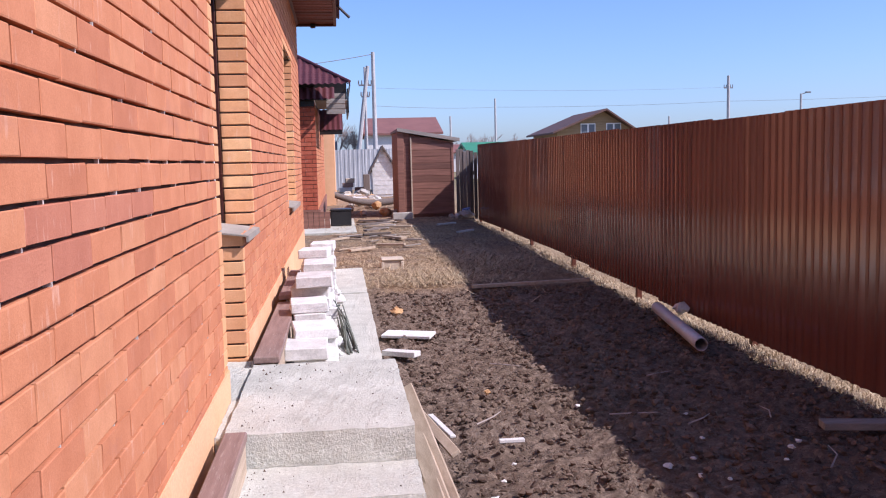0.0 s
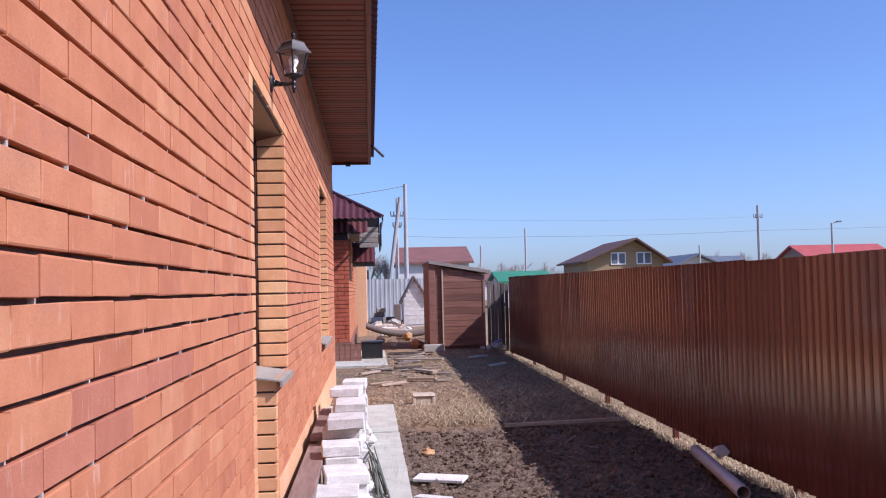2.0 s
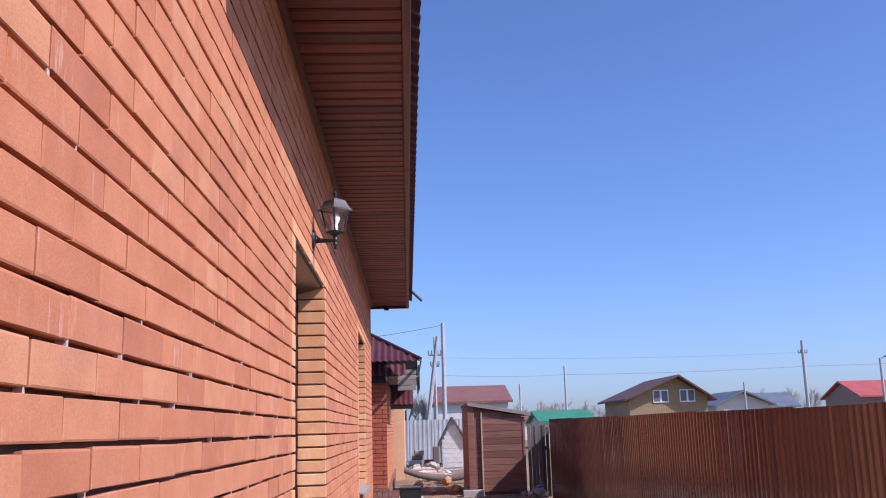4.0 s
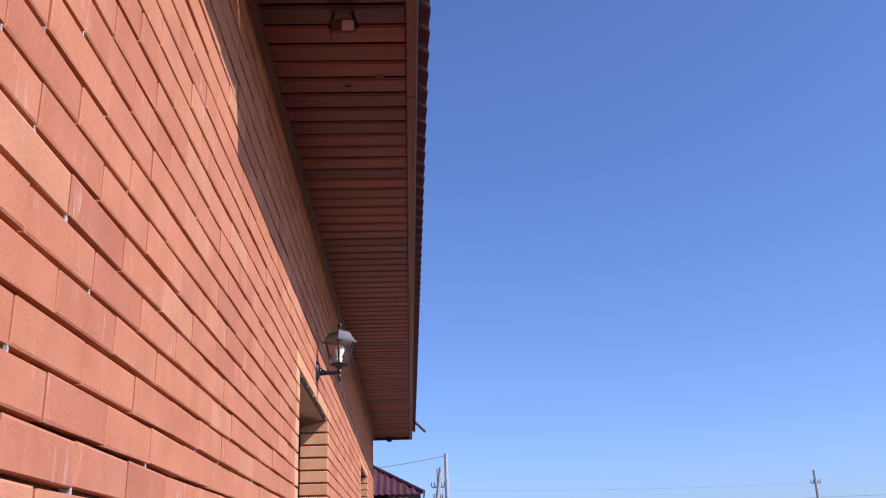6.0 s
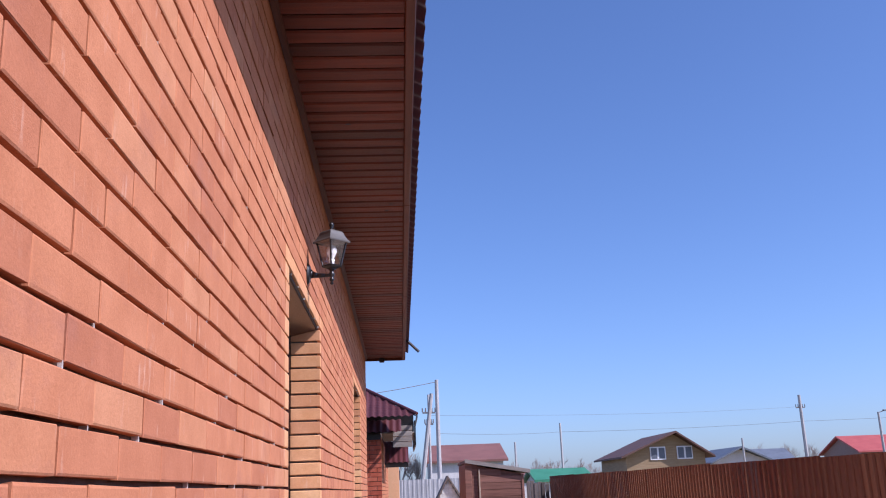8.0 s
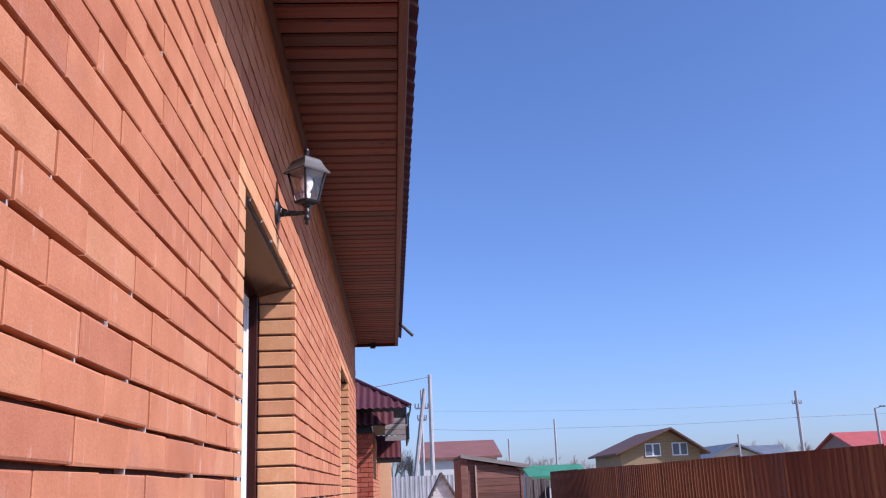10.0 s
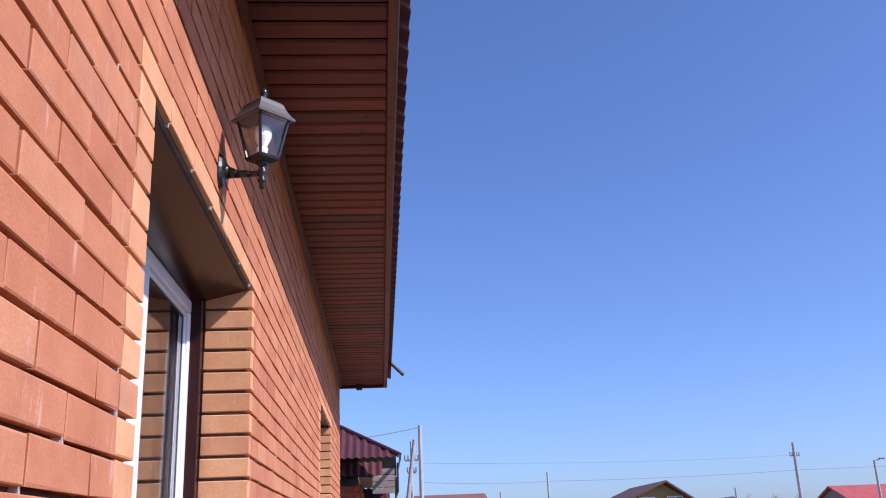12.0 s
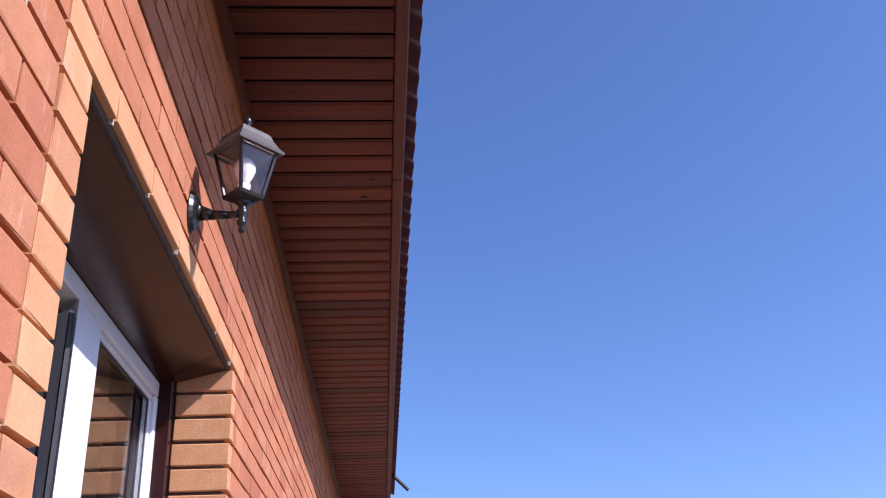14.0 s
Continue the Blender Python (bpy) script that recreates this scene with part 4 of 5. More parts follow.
# painted beams beside the wall
def beam(y0, y1, x0, x1, z1, label):
    b = thing("timber_box", ((x0 + x1) / 2, y0, 0), label, "timber")
    bm = bmesh.new()
    box(bm, x0, x1, y0, y1, z1 - 0.035, z1, 0.004)
    part("cover_board", bm, M_WOODR, b)
    bm = bmesh.new()
    box(bm, x1 - 0.03, x1 - 0.006, y0 + 0.01, y1 - 0.01, -0.02, z1 - 0.036, 0.003)
    part("side_board", bm, M_RAW, b)


beam(2.0, 3.45, W + 0.055, -0.385, 0.30, "brown painted timber boxing along the house plinth")
beam(4.735, 6.66, W + 0.045, -0.345, 0.315, "brown painted timber boxing behind the white blocks")
beam(6.68, 8.3, W + 0.05, -0.385, 0.36, "brown painted timber boxing behind the white blocks")

# cut green strips leaning on the pile
t = thing("bundle_of_strips", (0.0, 6.3, 0.1), "bundle of dull green cut strips leaning on the blocks", "strips")
for k in range(14):
    bm = bmesh.new()
    a = Vector((0.02 + rng.uniform(-0.03, 0.06), 5.75 + rng.uniform(-0.1, 0.25), 0.105))
    b = Vector((-0.06 + rng.uniform(-0.02, 0.05), 6.55 + rng.uniform(-0.2, 0.3), 0.22 + rng.uniform(-0.05, 0.09)))
    c = (a + b) / 2 + Vector((rng.uniform(-0.02, 0.02), 0, rng.uniform(0.0, 0.03)))
    tube(bm, a, c, 0.006, n=5)
    tube(bm, c, b, 0.006, 0.004, n=5)
    part("strip", bm, M_REED, t)

# upturned concrete trough
t = thing("concrete_trough", (0.585, 10.9, 0.03), "pale upturned concrete trough on the straw", "trough")
bm = bmesh.new()
box(bm, 0.445, 0.725, 10.78, 11.03, 0.135, 0.17, 0.016)
part("top", bm, M_BEIGE, t)
for a, b in ((0.45, 0.49), (0.68, 0.72)):
    bm = bmesh.new()
    box(bm, a, b, 10.79, 11.02, -0.02, 0.134, 0.008)
    part("side", bm, M_BEIGE, t)
bm = bmesh.new()
box(bm, 0.491, 0.679, 10.80, 10.83, -0.02, 0.134, 0.004)
part("panel", bm, M_BEIGE, t)

# pipe lying on the soil
def hollow_pipe():
    a, b = Vector((2.33, 5.70, 0.062)), Vector((2.56, 7.20, 0.066))
    t = thing("drain_pipe", (2.33, 5.70, 0.01), "grey-brown plastic drain pipe lying on the soil", "pipe")
    bm = bmesh.new()
    q = (b - a).to_track_quat("Z", "Y")
    n, rings = 20, []
    L = (b - a).length
    for r, d in ((0.0405, 0.004), (0.0430, 0.0), (0.0450, 0.004), (0.0450, L), (0.040, L), (0.040, 0.004)):
        rings.append([bm.verts.new(a + q @ Vector((r * math.cos(k * math.tau / n), r * math.sin(k * math.tau / n), d))) for k in range(n)])
    for r0, r1 in zip(rings, rings[1:]):
        for k in range(n):
            bm.faces.new((r0[k], r0[(k + 1) % n], r1[(k + 1) % n], r1[k]))
    part("tube", bm, M_PIPE, t, smooth=True)


hollow_pipe()


def board(a, b, width, thick, material, label, tilt=0.0, category="board", name="loose_board", group=""):
    """A board from a to b, both on its underside's middle line."""
    a, b = Vector(a), Vector(b)
    d = b - a
    yaw = math.degrees(math.atan2(d.y, d.x))
    pitch = -math.degrees(math.asin(d.z / d.length))
    m = Matrix.Translation((a + b) / 2) @ Euler((radians(tilt), radians(pitch), radians(yaw)), "XYZ").to_matrix().to_4x4()
    return block(name, (d.length, width, thick), m, material, label, category, group, 0.003)


board((0.29, 6.74, 0.02), (0.64, 6.60, 0.02), 0.16, 0.022, M_LIME, "broken white panel piece lying on the soil", 4)
board((0.26, 6.05, 0.02), (0.47, 5.93, 0.02), 0.10, 0.035, M_LIME, "broken white panel piece lying on the soil", -3)
board((2.20, 3.95, 0.02), (2.95, 3.80, 0.02), 0.085, 0.035, M_ASH, "short weathered board on the shaded soil")
board((0.68, 4.02, 0.015), (0.80, 4.02, 0.015), 0.025, 0.018, M_LIME, "small pale slat on the soil")
board((1.28, 8.98, 0.03), (2.50, 9.03, 0.05), 0.045, 0.035, M_RAW, "thin pale board across the edge of the dug soil")
# form boards leaning beside the steps
for k, (a, b, w) in enumerate((((0.290, 4.40, 0.19), (0.385, 3.30, 0.0), 0.075), ((0.31, 4.25, 0.14), (0.46, 3.80, 0.04), 0.045), ((0.30, 4.00, 0.10), (0.36, 3.05, -0.01), 0.07), ((0.31, 3.55, 0.03), (0.33, 2.6, -0.01), 0.09))):
    board(a, b, w, 0.022, M_RAW, "raw timber form board leaning beside the steps", 30, group="form boards beside the steps")
board((0.40, 4.36, 0.06), (0.47, 4.02, 0.05), 0.03, 0.014, M_LIME, "small pale slat on the soil")


scrap_rng = random.Random(41)
for k in range(34):
    x, y = scrap_rng.uniform(0.25, 1.35), scrap_rng.uniform(9.6, 16.8)
    a, l = scrap_rng.uniform(-0.5, 0.7), scrap_rng.uniform(0.10, 0.32)
    board((x, y, 0.018), (x + l * math.cos(a), y + l * math.sin(a), 0.018 + scrap_rng.uniform(0, 0.03)), scrap_rng.uniform(0.03, 0.07), 0.014,
          scrap_rng.choice((M_RAW, M_ASH, M_GREYW)), "splintered timber scrap on the trampled yard", scrap_rng.uniform(-12, 12), group="timber scraps on the yard")


def lump(name, at, r, material, label, category, seed, group="", flat=0.7):
    bm = bmesh.new()
    bmesh.ops.create_icosphere(bm, subdivisions=2, radius=r)
    rough(bm, r * 0.7, 1.3 / r, seed)
    for v in bm.verts:
        v.co.z *= flat
    low = min(v.co.z for v in bm.verts)
    for v in bm.verts:
        v.co.z -= low
    ob = new(name, mesh(name, bm, material))
    ob.location = at
    return tagged(ob, label, category, group)


lump("clay_lump", (0.44, 7.70, 0.0), 0.050, M_ORANGE, "ochre clay lump on the dark soil", "lump", 3)
lump("brick_chip", (0.78, 4.95, 0.0), 0.018, M_ORANGE, "orange brick chip in the soil", "rubble", 5)
for k, (x, y) in enumerate(((1.47, 3.68), (1.33, 3.60), (1.52, 3.42), (1.95, 3.75), (2.02, 3.82), (1.62, 3.95), (1.42, 3.46), (1.70, 4.35), (1.85, 3.60), (1.2, 4.6), (0.62, 3.55), (0.70, 3.75), (0.55, 3.35))):
    lump("plaster_crumb", (x, y, 0.0), rng.uniform(0.010, 0.022), M_LIME, "white plaster crumb on the soil", "rubble", 20 + k, "white crumbs on the soil", 0.5)


for k, (x, y, r) in enumerate(((-0.055, 7.75, 0.055), (-0.045, 6.40, 0.04), (-0.05, 5.62, 0.035), (-0.06, 5.95, 0.045), (-0.03, 7.2, 0.03), (-0.36, 5.50, 0.05), (-0.06, 8.3, 0.04))):
    lump("block_chip", (x, y, 0.103), r, M_LIME, "broken chip of white block on the concrete path", "rubble", 80 + k, "chips beside the block pile", 0.8)
lump("white_scrap", (2.70, 7.05, 0.02), 0.06, M_LIME, "white scrap of foam at the fence foot", "rubble", 61)
for k, (x, y, a, l) in enumerate(((1.62, 4.12, 0.5, 0.22), (1.30, 4.35, -0.3, 0.25), (2.05, 4.15, 1.2, 0.2), (1.95, 3.42, 0.9, 0.3), (0.62, 4.30, 0.7, 0.25), (1.75, 5.1, 0.2, 0.2), (0.9, 5.6, -0.8, 0.22))):
    bm = bmesh.new()
    p = Vector((x, y, 0.025))
    q = p + Vector((math.cos(a), math.sin(a), 0.08)) * l * 0.5
    r = q + Vector((math.cos(a + 0.4), math.sin(a + 0.4), -0.05)) * l * 0.5
    tube(bm, p, q, 0.004, 0.0035, 5)
    tube(bm, q, r, 0.0035, 0.002, 5)
    solid("dry_twig", bm, M_TWIG, "thin dry twig lying on the dug soil", "twig", "twigs on the soil")


def clods():
    """Loose clods over the dug bed."""
    r2 = random.Random(11)
    verts, faces = [], []
    bm = bmesh.new()
    bmesh.ops.create_icosphere(bm, subdivisions=1, radius=1.0)
    base = [v.co.copy() for v in bm.verts]
    tri = [[v.index for v in f.verts] for f in bm.faces]
    bm.free()
    for k in range(18000):
        near = r2.random() < 0.86
        y = r2.uniform(3.0, 9.0) if near else r2.uniform(9.0, 18.5)
        x = r2.uniform(0.30, 2.78)
        s = (0.0022 + 0.017 * r2.random() ** 6) * (1 if near else 0.8)
        p0 = Vector((x, y, 0))
        g = ground_z(x, y) - 0.035 + 0.030 * noise.noise(p0 * 1.7) + 0.054 * abs(noise.noise(p0 * 4.6)) + 0.036 * abs(noise.noise(p0 * 11.0 + Vector((3, 1, 4)))) + 0.012
        o = len(verts)
        sd = r2.uniform(0, 99)
        sx, sy, sz = s * r2.uniform(0.8, 1.5), s * r2.uniform(0.8, 1.5), s * r2.uniform(0.6, 1.0)
        for p in base:
            q = 1 + 1.3 * noise.noise(p * 2.3 + Vector((sd, 0, 0)))
            verts.append((x + p.x * sx * q, y + p.y * sy * q, g + 0.2 * s + p.z * sz * q))
        faces += [[o + i for i in t] for t in tri]
    ob = sheet("soil_clods", verts, faces, M_SOILC)
    tagged(ob, "loose dark clods of dug soil", "soil", kind="stuff")


clods()


def dry_grass():
    """Matted straw past the board and dry tufts along the fence foot."""
    r2 = random.Random(21)
    verts, faces = [], []
    for k in range(24000):
        u = r2.random()
        if u < 0.40:
            x, y = r2.gauss(2.78, 0.07), r2.uniform(3.5, 18.5)
            lean, h = 1.2, r2.uniform(0.02, 0.075)
        elif u < 0.85:
            x, y = r2.uniform(-0.3, 2.7), r2.uniform(9.3, 18.8)
            if noise.noise(Vector((x, y, 4)) * 0.9) < -0.1:
                continue
            lean, h = r2.uniform(4, 12), r2.uniform(0.05, 0.16)
        elif u < 0.92:
            x, y = r2.gauss(0.85, 0.30), r2.gauss(9.75, 0.40)
            if y < 9.1:
                continue
            lean, h = r2.uniform(3, 9), r2.uniform(0.08, 0.22)
        else:
            x, y = r2.gauss(1.75, 0.38), r2.gauss(10.9, 0.8)
            lean, h = r2.uniform(4, 11), r2.uniform(0.12, 0.30)
        g = ground_z(x, y) + (0.03 if y > 9 else 0) - 0.005
        a = r2.uniform(0, math.tau)
        d = Vector((math.cos(a), math.sin(a), 0))
        s = Vector((-d.y, d.x, 0)) * r2.uniform(0.002, 0.0045)
        tip = Vector((x, y, g)) + (d * lean + Vector((0, 0, 1))).normalized() * h
        midp = Vector((x, y, g)) + (d * lean * 0.4 + Vector((0, 0, 1))).normalized() * h * 0.55
        o = len(verts)
        b = Vector((x, y, g))
        for p in (b - s, b + s, midp + s * 0.8, midp - s * 0.8, tip):
            verts.append(tuple(p))
        faces += [(o, o + 1, o + 2, o + 3), (o + 3, o + 2, o + 4)]
    ob = sheet("dry_grass", verts, faces, M_STRAW)
    tagged(ob, "matted dry straw and tufts of dead grass", "grass", kind="stuff")


dry_grass()


# ---- rubbish and timbers before the shed ----
for k, (x0, y0, x1, y1, w, m) in enumerate(((0.35, 18.3, 1.2, 18.0, 0.12, M_GREYW), (0.30, 17.2, 0.9, 17.5, 0.10, M_GREYW), (0.45, 16.6, 1.25, 16.3, 0.10, M_RAW), (0.4, 15.8, 0.75, 16.2, 0.09, M_GREYW), (0.7, 14.6, 0.95, 14.0, 0.10, M_RAW), (0.35, 15.0, 0.8, 15.1, 0.08, M_GREYW), (1.75, 16.6, 2.1, 16.8, 0.07, M_LIME), (1.9, 14.9, 2.2, 15.2, 0.06, M_LIME), (0.5, 13.3, 0.9, 13.1, 0.06, M_RAW), (0.1, 12.6, 0.45, 12.9, 0.06, M_RAW), (-0.2, 14.2, 0.1, 14.5, 0.07, M_RAW))):
    z = ground_z(x0, y0) + 0.035
    board((x0, y0, z), (x1, y1, z + 0.01), w, 0.03, m, "scrap of board on the trampled straw", group="scrap boards on the straw")
block("footing_block", (0.42, 0.22, 0.15), pose(1.28, 19.12, 0.10), M_STONE, "pale concrete footing block at the shed corner", "block", "", 0.01, 0.006, 4)
for k, (x, y) in enumerate(((2.40, 18.75), (2.52, 18.9), (2.62, 18.7), (2.30, 18.95), (2.70, 18.95), (2.55, 18.6))):
    lump("stone", (x, y, 0.11), 0.07 + 0.02 * (k % 3), M_STONE if k % 2 else M_LIME, "pale stone lying in the corner by the fence", "stone", 40 + k, "stones by the fence")
lump("plastic_bag", (2.60, 18.8, 0.2), 0.09, M_BLUEB, "crumpled blue plastic bag on the stones", "bag", 77)

for k in range(34):
    x0, y0 = rng.uniform(-0.25, 1.2), rng.uniform(12.8, 18.6)
    if x0 < 0.3 and y0 > 15.3:
        continue
    a = rng.uniform(-0.7, 0.7)
    l = rng.uniform(0.12, 0.45)
    z = ground_z(x0, y0) + 0.03
    board((x0, y0, z), (x0 + l * math.cos(a), y0 + l * math.sin(a), z + rng.uniform(-0.005, 0.02)), rng.uniform(0.03, 0.09), 0.018, rng.choice((M_RAW, M_ASH, M_GREYW, M_ASH)), "splintered scrap of board on the trampled straw", rng.uniform(-10, 10), group="scrap boards on the straw")
for k in range(30):
    x0, y0 = rng.uniform(-0.2, 1.25), rng.uniform(20.0, 31.0)
    lump("rubble_stone", (x0, y0, ground_z(x0, y0) + 0.01), rng.uniform(0.06, 0.15), rng.choice((M_STONE, M_LIME, M_ORANGE, M_STONE)), "broken stone in the rubble behind the shed", "rubble", 200 + k, "rubble behind the shed")
# brown corrugated hose sagging over to the shed
t = thing("brown_hose", (0.6, 23.5, 0.2), "thick brown hose sagging across the yard", "hose")
bm = bmesh.new()
pts = [Vector((-0.15 + 1.9 * s, 23.5 + 0.3 * s, 0.52 - 0.75 * s * (1.15 - s))) for s in [i / 16 for i in range(17)]]
rings = [[bm.verts.new(p + Vector((0, math.cos(k * math.tau / 12), math.sin(k * math.tau / 12))) * 0.085) for k in range(12)] for p in pts]
for a, b in zip(rings, rings[1:]):
    for k in range(12):
        bm.faces.new((a[k], a[(k + 1) % 12], b[(k + 1) % 12], b[k]))
part("tube", bm, M_GREYW, t, smooth=True)
# beam stack beyond
for k, (x0, x1, y, z, w, m) in enumerate(((-0.1, 1.0, 26.5, 0.16, 0.25, M_RAW), (0.1, 0.9, 27.3, 0.30, 0.2, M_RAW), (-0.1, 0.8, 28.2, 0.18, 0.25, M_PALE), (0.2, 1.2, 29.0, 0.17, 0.3, M_WOODR), (0.0, 0.8, 30.0, 0.17, 0.35, M_RAW), (0.1, 0.7, 31.0, 0.5, 0.2, M_PALE))):
    block("timber_beam", (x1 - x0, w, 0.16), pose((x0 + x1) / 2, y, 0.11, 0, 0, 4 * (k % 3 - 1)), m, "sawn beam in a loose stack on the ground", "beam", "stack of beams", 0.01)

for k, (x, z, w, m) in enumerate(((0.15, 0.11, 0.75, M_RAW), (0.70, 0.11, 0.55, M_WOODR), (0.20, 0.274, 0.62, M_PALE), (0.72, 0.274, 0.50, M_SHED), (0.28, 0.438, 0.55, M_WOODR), (0.35, 0.602, 0.45, M_RAW))):
    block("timber_beam", (w * 0.72, 0.3, 0.16), pose(x, 33.6, z, 0, 0, 5 * (k % 3 - 1)), m, "sawn beam in a loose stack on the ground", "beam", "stack of beams", 0.012)
for k in range(16):
    lump("rubble_stone", (rng.uniform(0.1, 1.0), rng.uniform(31.4, 33.0), 0.11), rng.uniform(0.10, 0.20), rng.choice((M_STONE, M_LIME, M_BEIGE)), "broken stone in the rubble behind the shed", "rubble", 300 + k, "rubble behind the shed")


def a_frame():
    y0 = 32.0
    t = thing("small_gabled_hut", (1.5, y0, 0.11), "small white boarded hut with a steep dark roof", "hut")
    bm = bmesh.new()
    prism(bm, [(1.14, 0.1), (1.08, 0.95), (1.50, 1.80), (1.94, 1.05), (1.88, 0.1)], "y", y0, y0 + 1.2)
    part("wall", bm, M_PALE, t)
    for k in range(9):
        z = 0.2 + k * 0.16
        half = 0.38 if z < 1.0 else 0.38 * (1.75 - z) / 0.75
        if half > 0.04:
            bm = bmesh.new()
            box(bm, 1.51 - half, 1.51 + half, y0 - 0.022, y0 - 0.002, z, z + 0.15)
            part("board", bm, M_LIME, t)
    bm = bmesh.new()
    prism(bm, [(1.50, 1.90), (1.02, 1.00), (1.02, 0.90), (1.50, 1.80)], "y", y0 - 0.15, y0 + 1.3)
    prism(bm, [(1.501, 1.90), (2.02, 1.08), (2.02, 0.98), (1.501, 1.80)], "y", y0 - 0.15, y0 + 1.3)
    part("roof", bm, M_GREYW, t)
    bm = bmesh.new()
    box(bm, 0.80, 1.02, y0 - 0.4, y0 - 0.1, 0.08, 0.92, 0.02)
    solid("barrel_post", bm, M_GREYW, "weathered stump post standing beside the hut", "post")


a_frame()


# ---- distance ----
def corrugated_run(name, x0, x1, y, z0, z1, material, label):
    t = thing(name, ((x0 + x1) / 2, y, 0), label, "fence")
    x = x0
    while x < x1:
        b = min(x + 1.1, x1)
        pts, verts, faces = [], [], []
        u = x
        while u < b:
            pts += [(u, 0), (u + 0.06, 0), (u + 0.08, 0.014), (u + 0.14, 0.014), (u + 0.16, 0)]
            u += 0.2
        for px, d in pts:
            verts += [(px - t.location.x, -d, z0), (px - t.location.x, -d, z1), (px - t.location.x, -d + 0.01, z0), (px - t.location.x, -d + 0.01, z1)]
        for j in range(len(pts) - 1):
            p, q = j * 4, j * 4 + 4
            faces += [(p, q, q + 1, p + 1), (p + 2, p + 3, q + 3, q + 2), (p + 1, q + 1, q + 3, p + 3)]
        sheet("fence_sheet", verts, faces, material, t)
        x += 1.12
    bm = bmesh.new()
    box(bm, x0, x1, y + 0.02, y + 0.06, 0.9, 0.96)
    part("rail", bm, M_POLE, t)


corrugated_run("grey_fence", -9.0, 3.4, 42.0, 0.1, 1.93, M_GALV, "pale grey profiled metal fence behind the yard")


def pole(name, x, y, h, label, r=0.11, arms=(), lean=0.0):
    t = thing(name, (x, y, 0), label, "utility pole", "utility poles")
    bm = bmesh.new()
    tube(bm, (x, y, -0.3), (x + lean, y, h), r, r * 0.72, 8)
    part("shaft", bm, M_POLE, t)
    for z, w in arms:
        bm = bmesh.new()
        box(bm, x - w, x + w, y - 0.05, y + 0.05, z, z + 0.08)
        for s in (-w, -w * 0.5, w * 0.5, w):
            tube(bm, (x + s, y, z + 0.08), (x + s, y, z + 0.30), 0.04, 0.03, 6)
        part("crossarm", bm, M_WIRE, t)
    return t


p = pole("utility_pole", 1.90, 48.0, 7.0, "concrete power pole with a leaning brace", 0.13)
bm = bmesh.new()
tube(bm, (0.75, 48.2, -0.2), (1.62, 48.0, 6.3), 0.13, 0.10, 8)
part("brace", bm, M_POLE, p)
p2 = pole("utility_pole", 1.50, 49.5, 6.4, "timber power pole with short crossarms", 0.08, ((5.4, 0.34), (4.8, 0.22)))
pole("utility_pole", 12.05, 70, 6.0, "slim grey power pole far off", 0.10)
pole("utility_pole", 8.8, 72, 4.8, "slim grey power pole far off", 0.10)
pole("utility_pole", 30.75, 70, 7.5, "tall concrete power pole with insulators far off", 0.16, ((6.5, 0.35),))
pole("utility_pole", 25.9, 70, 4.4, "slim grey power pole far off", 0.10)
p = pole("street_lamp", 36.8, 70, 6.0, "concrete street lamp with a short bent arm", 0.12)
bm = bmesh.new()
tube(bm, (36.8, 70, 5.95), (37.3, 70, 6.1), 0.04, n=6)
box(bm, 37.2, 37.6, 69.9, 70.1, 6.05, 6.17, 0.02)
part("lamp_head", bm, M_WIRE, p)


def wire(a, b, sag, r=0.018):
    a, b = Vector(a), Vector(b)
    n = 14
    side = (b - a).cross(Vector((0, 0, 1))).normalized() * r
    up = Vector((0, 0, r))
    bm = bmesh.new()
    rings = []
    for i in range(n + 1):
        p = a.lerp(b, i / n) - Vector((0, 0, sag * 4 * (i / n) * (1 - i / n)))
        rings.append([bm.verts.new(p + d) for d in (side, up, -side, -up)])
    for c, d in zip(rings, rings[1:]):
        for k in range(4):
            bm.faces.new((c[k], c[(k + 1) % 4], d[(k + 1) % 4], d[k]))
    solid("overhead_wire", bm, M_WIRE, "thin overhead power line between the poles", "wire", "overhead wires")


wire((1.9, 48, 6.9), (-8.0, 38.0, 5.0), 0.25)
wire((1.9, 48, 4.25), (12.05, 70, 5.35), 0.1, 0.009)
wire((12.05, 70, 5.35), (30.75, 70, 5.5), 0.12, 0.010)
wire((30.75, 70, 5.5), (55, 70, 6.0), 0.12, 0.010)
wire((1.5, 49.5, 5.3), (30.75, 70, 6.6), 0.2, 0.006)


